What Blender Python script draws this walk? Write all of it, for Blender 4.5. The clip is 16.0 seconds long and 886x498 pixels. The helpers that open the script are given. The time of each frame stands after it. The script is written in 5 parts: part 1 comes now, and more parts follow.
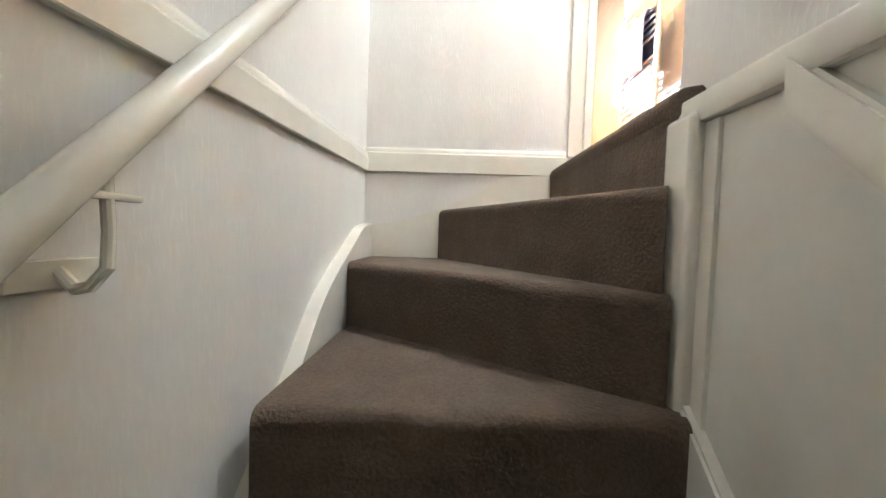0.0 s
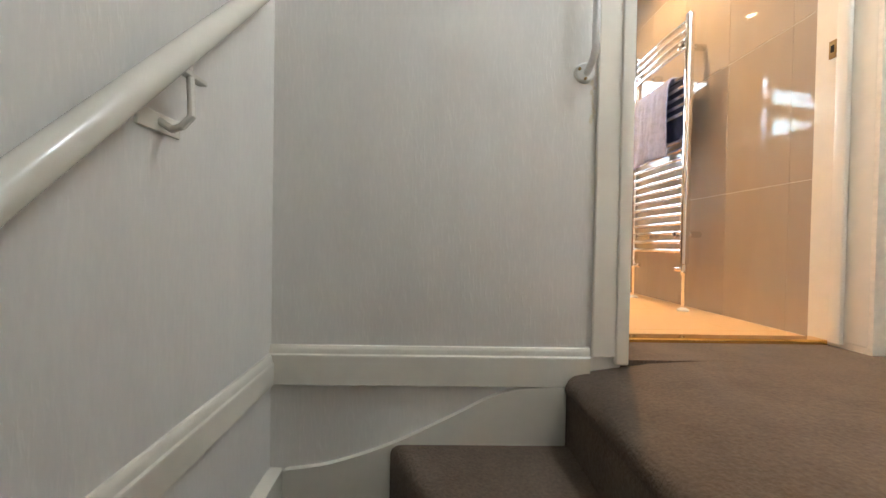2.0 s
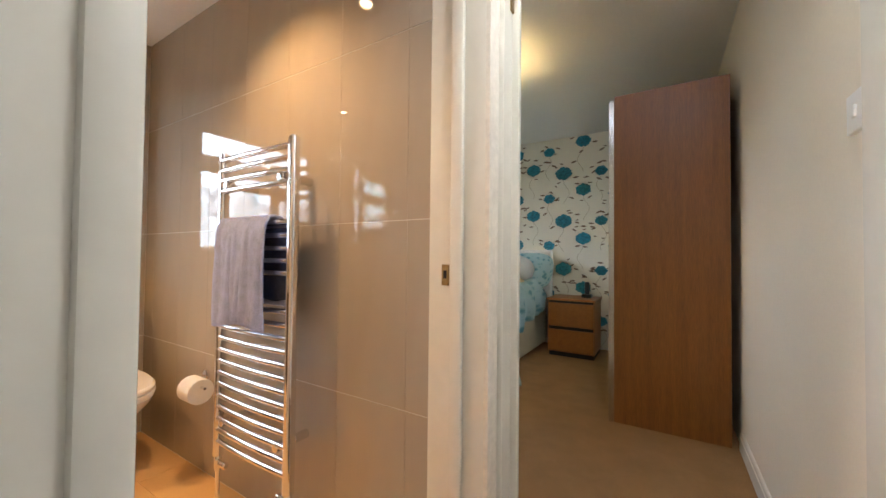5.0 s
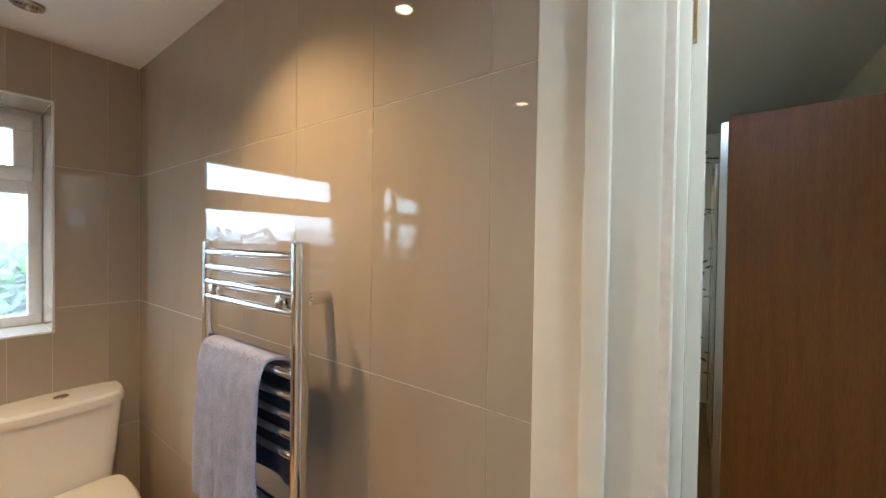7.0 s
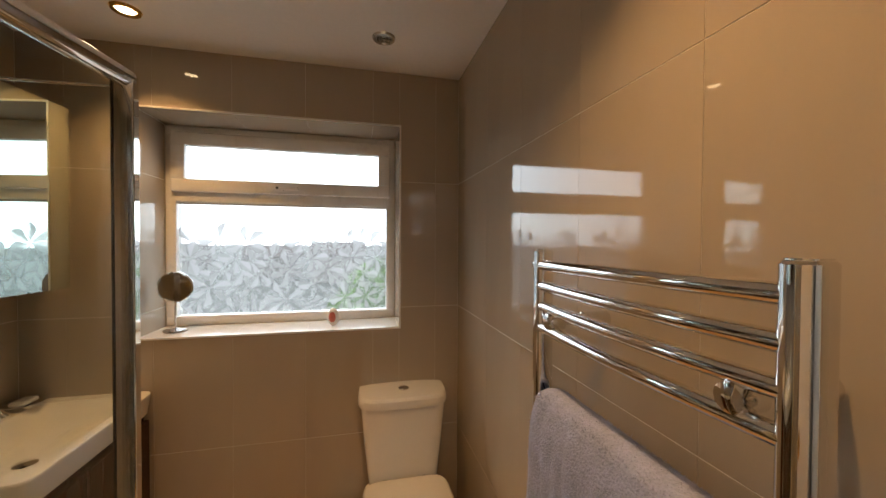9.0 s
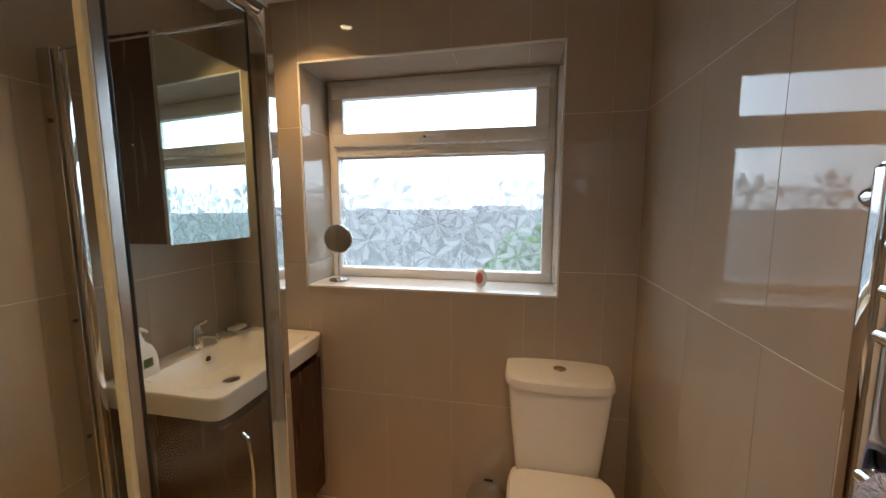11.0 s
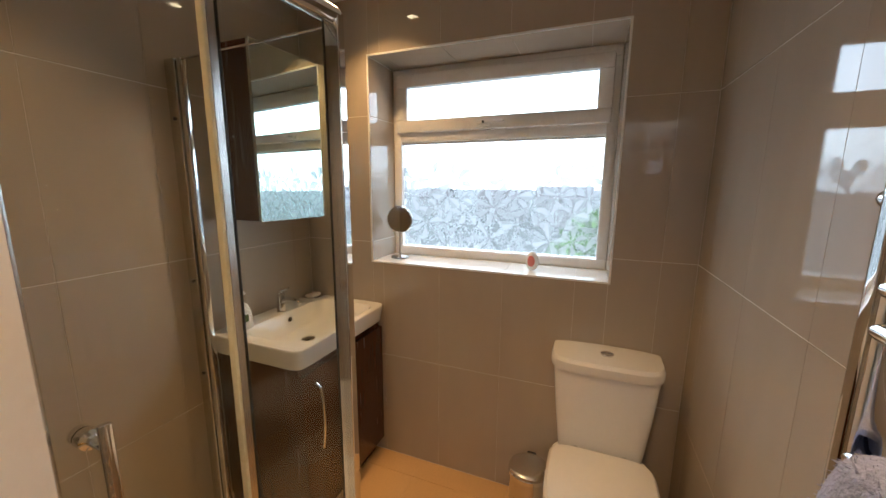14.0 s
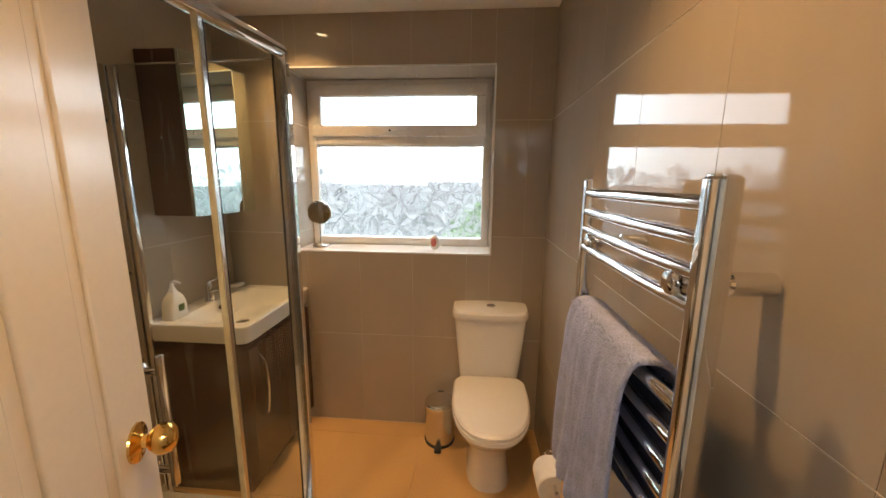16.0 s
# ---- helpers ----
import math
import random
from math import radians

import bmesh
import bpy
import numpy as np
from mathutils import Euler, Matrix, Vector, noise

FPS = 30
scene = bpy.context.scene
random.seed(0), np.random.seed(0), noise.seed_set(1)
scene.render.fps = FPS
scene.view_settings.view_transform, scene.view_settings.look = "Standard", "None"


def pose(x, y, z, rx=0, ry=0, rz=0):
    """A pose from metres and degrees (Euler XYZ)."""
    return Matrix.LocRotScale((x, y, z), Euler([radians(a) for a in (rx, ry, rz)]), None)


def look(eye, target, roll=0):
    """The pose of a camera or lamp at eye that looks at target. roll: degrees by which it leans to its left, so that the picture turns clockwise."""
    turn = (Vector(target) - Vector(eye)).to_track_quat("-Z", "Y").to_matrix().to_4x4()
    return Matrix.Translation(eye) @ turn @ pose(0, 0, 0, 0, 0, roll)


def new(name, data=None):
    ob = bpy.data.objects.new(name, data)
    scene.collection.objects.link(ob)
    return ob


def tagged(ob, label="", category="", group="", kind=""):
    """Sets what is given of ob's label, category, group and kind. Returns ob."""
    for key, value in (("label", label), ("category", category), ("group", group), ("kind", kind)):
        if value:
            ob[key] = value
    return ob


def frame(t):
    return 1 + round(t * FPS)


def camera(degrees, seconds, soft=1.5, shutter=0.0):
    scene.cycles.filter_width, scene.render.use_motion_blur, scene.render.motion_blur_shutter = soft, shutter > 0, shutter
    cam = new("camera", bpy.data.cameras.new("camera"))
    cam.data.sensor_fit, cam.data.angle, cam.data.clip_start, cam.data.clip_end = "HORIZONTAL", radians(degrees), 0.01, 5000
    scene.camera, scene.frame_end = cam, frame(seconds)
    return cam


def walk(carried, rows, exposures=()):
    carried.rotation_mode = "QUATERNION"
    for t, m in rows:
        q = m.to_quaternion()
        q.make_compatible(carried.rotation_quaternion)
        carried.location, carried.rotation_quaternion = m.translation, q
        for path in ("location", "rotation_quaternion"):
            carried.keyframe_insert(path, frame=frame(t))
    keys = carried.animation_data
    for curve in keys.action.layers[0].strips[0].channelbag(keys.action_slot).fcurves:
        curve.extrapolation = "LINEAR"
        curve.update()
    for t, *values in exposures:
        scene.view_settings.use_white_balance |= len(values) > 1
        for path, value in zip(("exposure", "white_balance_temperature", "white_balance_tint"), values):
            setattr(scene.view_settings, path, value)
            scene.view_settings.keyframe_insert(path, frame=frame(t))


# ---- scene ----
cam = camera(101.5, 16.0)
PATH = [
    (0, (-1.388, -3.869, -0.306), (-1.42, -1.87, -0.378), 1.9),
    (0.5, (-1.376, -3.699, -0.149), (-1.429, -1.701, -0.22), 1.6),
    (1, (-1.365, -3.58, 0.047), (-1.454, -1.583, -0.026), 1.5),
    (1.5, (-1.35, -3.441, 0.182), (-1.434, -1.443, 0.138), 1.2),
    (2, (-1.319, -3.255, 0.361), (-1.284, -1.256, 0.333), 1.0),
    (2.2, (-1.317, -3.18, 0.429), (-1.141, -1.188, 0.42), 1.5),
    (2.5, (-1.274, -3.096, 0.519), (-0.866, -1.138, 0.555), 1.5),
    (3, (-1.2, -2.93, 0.635), (-0.365, -1.114, 0.677), 1.1),
    (3.5, (-1.144, -2.84, 0.727), (0.013, -1.21, 0.784), 1.0),
    (4, (-1.098, -2.751, 0.867), (0.346, -1.368, 0.924), 1.0),
    (4.5, (-1.005, -2.663, 0.943), (0.641, -1.529, 1.002), 0.7),
    (4.7, (-0.961, -2.636, 1.0), (0.734, -1.574, 1.061), 0.6),
    (6.8, (-0.589, -2.272, 1.47), (1.113, -1.221, 1.433), 0.7),
    (7, (-0.573, -2.223, 1.498), (1.054, -1.06, 1.466), 0.8),
    (7.5, (-0.541, -2.076, 1.534), (0.846, -0.637, 1.484), 1.1),
    (8, (-0.468, -1.943, 1.511), (0.566, -0.231, 1.478), 0.4),
    (8.5, (-0.489, -1.847, 1.505), (0.235, 0.017, 1.482), 0.3),
    (9, (-0.479, -1.738, 1.508), (-0.027, 0.21, 1.476), 0.3),
    (9.5, (-0.484, -1.614, 1.489), (-0.264, 0.373, 1.465), -0.0),
    (10, (-0.476, -1.516, 1.471), (-0.445, 0.482, 1.388), 0.0),
    (10.2, (-0.447, -1.497, 1.457), (-0.516, 0.498, 1.339), 0.0),
    (12.3, (-0.458, -1.458, 1.47), (-1.161, 0.386, 1.146), -0.0),
    (12.5, (-0.454, -1.46, 1.478), (-1.191, 0.371, 1.154), 0.1),
    (13, (-0.443, -1.476, 1.482), (-1.217, 0.339, 1.156), 0.3),
    (13.5, (-0.414, -1.502, 1.476), (-1.186, 0.313, 1.149), 0.3),
    (14, (-0.393, -1.537, 1.475), (-1.113, 0.297, 1.134), 0.4),
    (14.5, (-0.404, -1.595, 1.46), (-0.993, 0.283, 1.108), 0.3),
    (15, (-0.414, -1.685, 1.465), (-0.876, 0.227, 1.107), 0.4),
    (15.5, (-0.409, -1.816, 1.478), (-0.738, 0.123, 1.117), 0.4),
    (16, (-0.388, -1.944, 1.486), (-0.546, 0.016, 1.124), 0.5),
]
EXPO = [(0, 3.1, 5350, 6), (0.5, 2.6, 5350, 7), (1.0, 2.1, 5350, 7), (1.5, 1.75, 5450, 6), (2.0, 1.45, 5450, 6), (2.5, 1.15, 5500, 6), (3.5, 0.95, 5450, 7), (4.5, 0.85, 5600, 9), (7, 0.35, 4950, 0), (7.5, 0.35, 4850, 0), (8, -0.05, 5600, 5), (8.5, -0.4, 6250, 9), (9, -0.6, 6200, 9), (10, -0.7, 5750, 7), (12.5, -0.25, 5400, 6), (14.5, -0.25, 5400, 6), (15, -0.2, 5400, 6), (15.5, -0.15, 5700, 6), (16, -0.15, 6050, 7)]
walk(cam, [(t, look(eye, target, roll)) for t, eye, target, roll in PATH], EXPO)

# ---- world and light ----
FL = 0.055          # finished floor upstairs
CEIL = 2.315
XL = -1.77          # outer wall of stairwell and bathroom
YW = -2.255         # landing face of the bathroom partition
YB = -2.0           # bathroom face of the same partition

world = bpy.data.worlds.new("overcast_sky")
scene.world = world
world.use_nodes = True
wn = world.node_tree
sky = wn.nodes.new("ShaderNodeTexSky")
sky.sky_type = 'NISHITA'
sky.sun_disc = False
sky.sun_elevation = radians(38)
sky.sun_rotation = radians(150)
sky.dust_density = 4.0
grey = wn.nodes.new("ShaderNodeMixRGB")
grey.inputs[0].default_value = 0.8
grey.inputs[2].default_value = (17.0, 17.2, 17.6, 1)
wn.links.new(sky.outputs[0], grey.inputs[1])
wn.links.new(grey.outputs[0], wn.nodes["Background"].inputs[0])
wn.nodes["Background"].inputs[1].default_value = 0.52

WARM = (1.0, 0.55, 0.205)


def lamp(name, kind, at, energy, colour, size, aim=None):
    data = bpy.data.lights.new(name, kind)
    data.energy, data.color = energy, colour
    if kind == 'AREA':
        data.size = size
    elif kind == 'SUN':
        data.angle = size
    else:
        data.shadow_soft_size = size
    ob = new(name, data)
    ob.matrix_world = look(at, aim or (at[0], at[1] + 1e-4, at[2] - 1))
    return ob


lamp("sun", 'SUN', (0, -8, 9), 0.8, (1.0, 0.96, 0.9), radians(12), (0, 2, 0))
# the third beam, over the shower, belongs to an assumed downlight out of view
for lx, ly, watts in ((-1.27, -0.25, 78), (-0.38, -1.36, 84), (-1.40, -1.36, 44)):
    spot = lamp("downlight_beam", 'SPOT', (lx, ly, CEIL - 0.004), watts, WARM, 0.025)
    spot.data.spot_size, spot.data.spot_blend = radians(114), 0.8
# unseen fill lamps, added to brighten the landing and the stairs
lamp("landing_fill", 'POINT', (-0.30, -2.78, 2.19), 10.0, (1.0, 0.96, 0.91), 0.07)
lamp("stair_fill", 'POINT', (-1.30, -3.75, 2.10), 0.9, (1.0, 0.95, 0.88), 0.07)
lamp("pendant_light", 'POINT', (1.55, -1.51, 2.19), 6, (1.0, 0.66, 0.26), 0.05)

# ---- materials ----


def mat(name, colour, rough=0.5, metal=0.0, vary=0.06, scale=6.0, bump=0.0, bscale=60.0, stretch=(1, 1, 1), coat=0.0, pieces=0.0, rvary=0.05):
    m = bpy.data.materials.new(name)
    m.use_nodes = True
    t = m.node_tree
    b = t.nodes["Principled BSDF"]
    b.inputs["Metallic"].default_value = metal
    b.inputs["Coat Weight"].default_value = coat
    tc = t.nodes.new("ShaderNodeTexCoord")
    mp = t.nodes.new("ShaderNodeMapping")
    mp.inputs["Scale"].default_value = stretch
    t.links.new(tc.outputs["Object"], mp.inputs[0])
    big = t.nodes.new("ShaderNodeTexNoise")
    big.inputs["Scale"].default_value, big.inputs["Detail"].default_value = scale, 5
    fine = t.nodes.new("ShaderNodeTexNoise")
    fine.inputs["Scale"].default_value, fine.inputs["Detail"].default_value = bscale, 4
    for n in (big, fine):
        t.links.new(mp.outputs[0], n.inputs["Vector"])
    mix = t.nodes.new("ShaderNodeMath")
    mix.operation = 'ADD'
    t.links.new(big.outputs[0], mix.inputs[0])
    t.links.new(fine.outputs[0], mix.inputs[1])
    last = mix.outputs[0]
    if pieces:
        info = t.nodes.new("ShaderNodeObjectInfo")
        sc = t.nodes.new("ShaderNodeMath")
        sc.operation, sc.inputs[1].default_value = 'MULTIPLY_ADD', pieces
        t.links.new(info.outputs["Random"], sc.inputs[0])
        t.links.new(last, sc.inputs[2])
        last = sc.outputs[0]
    ramp = t.nodes.new("ShaderNodeMapRange")
    ramp.inputs[1].default_value, ramp.inputs[2].default_value = 0.6, 1.4 + pieces
    ramp.inputs[3].default_value, ramp.inputs[4].default_value = 1 - vary, 1 + vary
    t.links.new(last, ramp.inputs[0])
    col = t.nodes.new("ShaderNodeVectorMath")
    col.operation = 'SCALE'
    col.inputs[0].default_value = colour
    t.links.new(ramp.outputs[0], col.inputs["Scale"])
    t.links.new(col.outputs[0], b.inputs["Base Color"])
    rr = t.nodes.new("ShaderNodeMapRange")
    rr.inputs[1].default_value, rr.inputs[2].default_value = 0.3, 0.7
    rr.inputs[3].default_value, rr.inputs[4].default_value = max(0.01, rough - rvary), min(1, rough + rvary)
    t.links.new(big.outputs[0], rr.inputs[0])
    t.links.new(rr.outputs[0], b.inputs["Roughness"])
    if bump:
        bp = t.nodes.new("ShaderNodeBump")
        bp.inputs["Strength"].default_value, bp.inputs["Distance"].default_value = bump, 0.004
        t.links.new(fine.outputs[0], bp.inputs["Height"])
        t.links.new(bp.outputs[0], b.inputs["Normal"])
    return m


M_wall = mat("embossed_white_wall", (0.78, 0.75, 0.695), 0.55, vary=0.05, scale=2.5, bump=0.13, bscale=26, stretch=(5, 5, 1))
M_plaster = mat("magnolia_plaster", (0.74, 0.67, 0.54), 0.7, vary=0.04, scale=3, bump=0.2, bscale=150)
M_gloss = mat("cream_gloss_paint", (0.80, 0.76, 0.66), 0.22, vary=0.04, scale=5, bump=0.05, bscale=22, rvary=0.02)
M_door = mat("cream_door_paint", (0.80, 0.74, 0.64), 0.24, vary=0.03, scale=4, bump=0.08, bscale=60, rvary=0.015)
M_panel = mat("off_white_hardboard", (0.78, 0.75, 0.66), 0.5, vary=0.04, scale=3, bump=0.1, bscale=25)
M_ceil = mat("white_ceiling_paint", (0.82, 0.80, 0.76), 0.85, vary=0.03, scale=2)
M_carpet = mat("taupe_carpet", (0.122, 0.088, 0.060), 1.0, vary=0.34, scale=9, bump=1.0, bscale=130)
M_bedcarpet = mat("tan_carpet", (0.30, 0.165, 0.06), 1.0, vary=0.22, scale=7, bump=0.9, bscale=300)
M_tile = mat("taupe_gloss_tile", (0.41, 0.345, 0.27), 0.04, vary=0.05, scale=3, bump=0.012, bscale=14, coat=0.08, pieces=0.25, stretch=(1, 1, 0.2), rvary=0.02)
M_white_tile = mat("white_gloss_tile", (0.72, 0.69, 0.63), 0.08, vary=0.03, pieces=0.2)
M_grout = mat("pale_grout", (0.80, 0.74, 0.64), 0.85, vary=0.08, scale=30)
M_floor = mat("sand_vinyl_floor", (0.66, 0.41, 0.17), 0.36, rvary=0.02, vary=0.08, scale=5, bump=0.03, bscale=90, pieces=0.3)
M_chrome = mat("chrome", (0.80, 0.80, 0.80), 0.05, 1.0, vary=0.03, scale=20, rvary=0.03)
M_satin = mat("satin_aluminium", (0.70, 0.69, 0.66), 0.22, 1.0, vary=0.06, scale=12, stretch=(1, 1, 0.1))
M_brass = mat("polished_brass", (0.85, 0.55, 0.16), 0.10, 1.0, vary=0.06, scale=30)
M_old_brass = mat("tarnished_brass", (0.38, 0.27, 0.12), 0.35, 1.0, vary=0.2, scale=80)
M_seal = mat("black_rubber_seal", (0.015, 0.015, 0.015), 0.5)
M_pale_seal = mat("yellowed_clear_seal", (0.62, 0.55, 0.33), 0.3, vary=0.1)
M_ceramic = mat("white_ceramic", (0.80, 0.77, 0.71), 0.08, vary=0.02, scale=4, coat=0.4, rvary=0.02)
M_seat = mat("white_plastic_seat", (0.80, 0.77, 0.73), 0.12, vary=0.02)
M_walnut = mat("dark_walnut_gloss", (0.065, 0.024, 0.013), 0.24, vary=0.14, scale=5, bscale=12, stretch=(6, 6, 0.4), coat=0.0)
M_upvc = mat("white_upvc", (0.80, 0.79, 0.77), 0.28, vary=0.02)
M_plastic = mat("white_plastic", (0.80, 0.79, 0.76), 0.35, vary=0.02)
M_towel = mat("lavender_terry", (0.40, 0.44, 0.64), 1.0, vary=0.22, scale=30, bump=1.0, bscale=260)
# lavender terry again, darkened to navy to paint the shade on its back layer
M_towel_shade = mat("shaded_lavender_terry", (0.05, 0.07, 0.16), 1.0, vary=0.3, scale=30, bump=1.0, bscale=260)
M_wood = mat("teak_veneer", (0.25, 0.092, 0.014), 0.42, vary=0.28, scale=5, bscale=40, stretch=(7, 7, 0.45), bump=0.06)
M_wood_light = mat("beech_veneer", (0.33, 0.12, 0.022), 0.4, vary=0.2, scale=5, bscale=40, stretch=(0.6, 6, 6))
M_paper = mat("cream_wallpaper", (0.80, 0.75, 0.62), 0.7, vary=0.04, scale=8, bump=0.1, bscale=200)
M_teal = mat("teal_print", (0.03, 0.21, 0.285), 0.65, vary=0.45, scale=26, bscale=90)
M_deep = mat("deep_teal_print", (0.012, 0.10, 0.14), 0.65, vary=0.4, scale=40)
M_brown = mat("brown_print", (0.20, 0.135, 0.085), 0.65, vary=0.4, scale=30)
M_stem = mat("beige_print", (0.50, 0.43, 0.30), 0.65, vary=0.15)
M_linen = mat("white_linen", (0.80, 0.78, 0.75), 0.9, vary=0.05, bump=0.5, bscale=40)
M_cream = mat("cream_fabric", (0.70, 0.60, 0.42), 0.9, vary=0.08, bump=0.3, bscale=120)
M_duvet = mat("pale_teal_duvet", (0.36, 0.55, 0.60), 0.85, vary=0.2, scale=9, bump=0.5, bscale=26)
M_sage = mat("sage_throw", (0.34, 0.36, 0.29), 0.9, vary=0.15, bump=0.5, bscale=60)
M_black = mat("black_plastic", (0.02, 0.02, 0.022), 0.35)
# dark plinth colour, also painted in for the shade inside gaps and holes
M_dark = mat("dark_plinth_and_gap_shade", (0.02, 0.018, 0.016), 0.9)
M_pink = mat("coral_gel", (0.62, 0.17, 0.13), 0.4)
M_silver_mirror = mat("mirror_silver", (0.78, 0.87, 0.845), 0.01, 1.0, vary=0.005, rvary=0.004)
M_leafgreen = mat("hedge_leaf", (0.075, 0.135, 0.03), 0.8, vary=0.5, scale=3)
M_ground = mat("distant_land", (0.035, 0.038, 0.034), 0.95, vary=0.4, scale=0.05, bscale=0.6)
M_roofs = mat("distant_roof", (0.06, 0.052, 0.05), 0.9, vary=0.3, scale=0.4)
M_render = mat("distant_render", (0.14, 0.135, 0.13), 0.9, vary=0.1, scale=0.4)


def glow(name, colour, strength):
    m = bpy.data.materials.new(name)
    m.use_nodes = True
    b = m.node_tree.nodes["Principled BSDF"]
    b.inputs["Base Color"].default_value = (*colour, 1)
    b.inputs["Emission Color"].default_value = (*colour, 1)
    b.inputs["Emission Strength"].default_value = strength
    return m


M_bulb = glow("lit_bulb", (1.0, 0.72, 0.38), 25)
M_shade = glow("yellow_shade_lit", (0.95, 0.52, 0.03), 0.9)
# glow of the added square on the landing wall
M_glow_square = glow("glow_square_white", (0.95, 0.97, 1.0), 2.2)
M_shade_in = glow("shade_lining_lit", (1.0, 0.85, 0.5), 2.5)


def clear(name, colour, amount, rough, island=0.0):
    """A thin pane: mostly see-through, with a share of gloss or of pale film."""
    m = bpy.data.materials.new(name)
    m.use_nodes = True
    t = m.node_tree
    out = t.nodes["Material Output"]
    b = t.nodes["Principled BSDF"]
    b.inputs["Base Color"].default_value = (*colour, 1)
    b.inputs["Roughness"].default_value = rough
    tr = t.nodes.new("ShaderNodeBsdfTransparent")
    tr.inputs[0].default_value = (0.955, 0.97, 0.965, 1)
    mix = t.nodes.new("ShaderNodeMixShader")
    mix.inputs[0].default_value = amount
    t.links.new(tr.outputs[0], mix.inputs[1])
    t.links.new(mix.outputs[0], out.inputs[0])
    if island:
        tl = t.nodes.new("ShaderNodeBsdfTranslucent")
        tl.inputs[0].default_value = (*colour, 1)
        t.links.new(tl.outputs[0], mix.inputs[2])
        geo = t.nodes.new("ShaderNodeNewGeometry")
        mr = t.nodes.new("ShaderNodeMapRange")
        mr.inputs[3].default_value, mr.inputs[4].default_value = amount - island, amount + island
        t.links.new(geo.outputs["Random Per Island"], mr.inputs[0])
        t.links.new(mr.outputs[0], mix.inputs[0])
    else:
        gl = t.nodes.new("ShaderNodeBsdfGlossy")
        gl.inputs["Roughness"].default_value = rough
        t.links.new(gl.outputs[0], mix.inputs[2])
        lw = t.nodes.new("ShaderNodeLayerWeight")
        lw.inputs[0].default_value = 0.5
        pw = t.nodes.new("ShaderNodeMath")
        pw.operation, pw.inputs[1].default_value = 'POWER', 4.0
        ad = t.nodes.new("ShaderNodeMath")
        ad.operation, ad.inputs[1].default_value, ad.inputs[2].default_value = 'MULTIPLY_ADD', 0.32, 0.03
        t.links.new(lw.outputs["Facing"], pw.inputs[0])
        t.links.new(pw.outputs[0], ad.inputs[0])
        t.links.new(ad.outputs[0], mix.inputs[0])
    return m


M_glass = clear("clear_glass", (1, 1, 1), 0.1, 0.01)
M_film = clear("leaf_film", (0.29, 0.29, 0.29), 0.5, 0.5, 0.1)
nt = M_film.node_tree
tone = nt.nodes.new("ShaderNodeAttribute")
tone.attribute_name = "etching"
nt.links.new(tone.outputs["Fac"], next(n for n in nt.nodes if n.type == 'MIX_SHADER').inputs[0])
M_frost = clear("frosted_glass", (0.2, 0.2, 0.2), 0.035, 0.5, 0.01)

# duvet print: teal flowers on a pale ground
nt = M_duvet.node_tree
print_noise = nt.nodes.new("ShaderNodeTexVoronoi")
print_noise.inputs["Scale"].default_value = 9
soft_noise = next(n for n in nt.nodes if n.type == 'TEX_NOISE')
edge = nt.nodes.new("ShaderNodeMath")
edge.operation = 'MULTIPLY_ADD'
edge.inputs[1].default_value = 0.9
nt.links.new(soft_noise.outputs[0], edge.inputs[0])
nt.links.new(print_noise.outputs["Distance"], edge.inputs[2])
ramp = nt.nodes.new("ShaderNodeValToRGB")
ramp.color_ramp.elements[0].position, ramp.color_ramp.elements[0].color = 0.62, (0.16, 0.36, 0.44, 1)
ramp.color_ramp.elements[1].position, ramp.color_ramp.elements[1].color = 0.92, (0.44, 0.61, 0.65, 1)
nt.links.new(edge.outputs[0], ramp.inputs[0])
nt.links.new(ramp.outputs[0], nt.nodes["Principled BSDF"].inputs["Base Color"])

nt = M_wall.node_tree
fine = next(n for n in nt.nodes if n.type == 'TEX_NOISE' and n.inputs["Scale"].default_value == 26)
sharp = nt.nodes.new("ShaderNodeMapRange")
sharp.inputs[1].default_value, sharp.inputs[2].default_value = 0.52, 0.72
nt.links.new(fine.outputs[0], sharp.inputs[0])
nt.links.new(sharp.outputs[0], next(n for n in nt.nodes if n.type == 'BUMP').inputs["Height"])

# ---- mesh helpers ----


def box(bm, x0, x1, y0, y1, z0, z1, bevel=0.0, seg=2):
    geo = bmesh.ops.create_cube(bm, size=1)
    for v in geo["verts"]:
        v.co = Vector((x0 + (v.co.x + .5) * (x1 - x0), y0 + (v.co.y + .5) * (y1 - y0), z0 + (v.co.z + .5) * (z1 - z0)))
    if bevel:
        edges = list({e for v in geo["verts"] for e in v.link_edges})
        bmesh.ops.bevel(bm, geom=edges, offset=bevel, segments=seg, affect='EDGES', profile=0.5)
    return bm


def bx(*a, **k):
    return box(bmesh.new(), *a, **k)


def loft(bm, rings, cap=True, close=True):
    made = [[bm.verts.new(p) for p in ring] for ring in rings]
    n = len(made[0])
    for a, b in zip(made, made[1:]):
        for i in range(n if close else n - 1):
            j = (i + 1) % n
            bm.faces.new((a[i], a[j], b[j], b[i]))
    if cap:
        bm.faces.new(made[0][::-1])
        bm.faces.new(made[-1])
    return bm


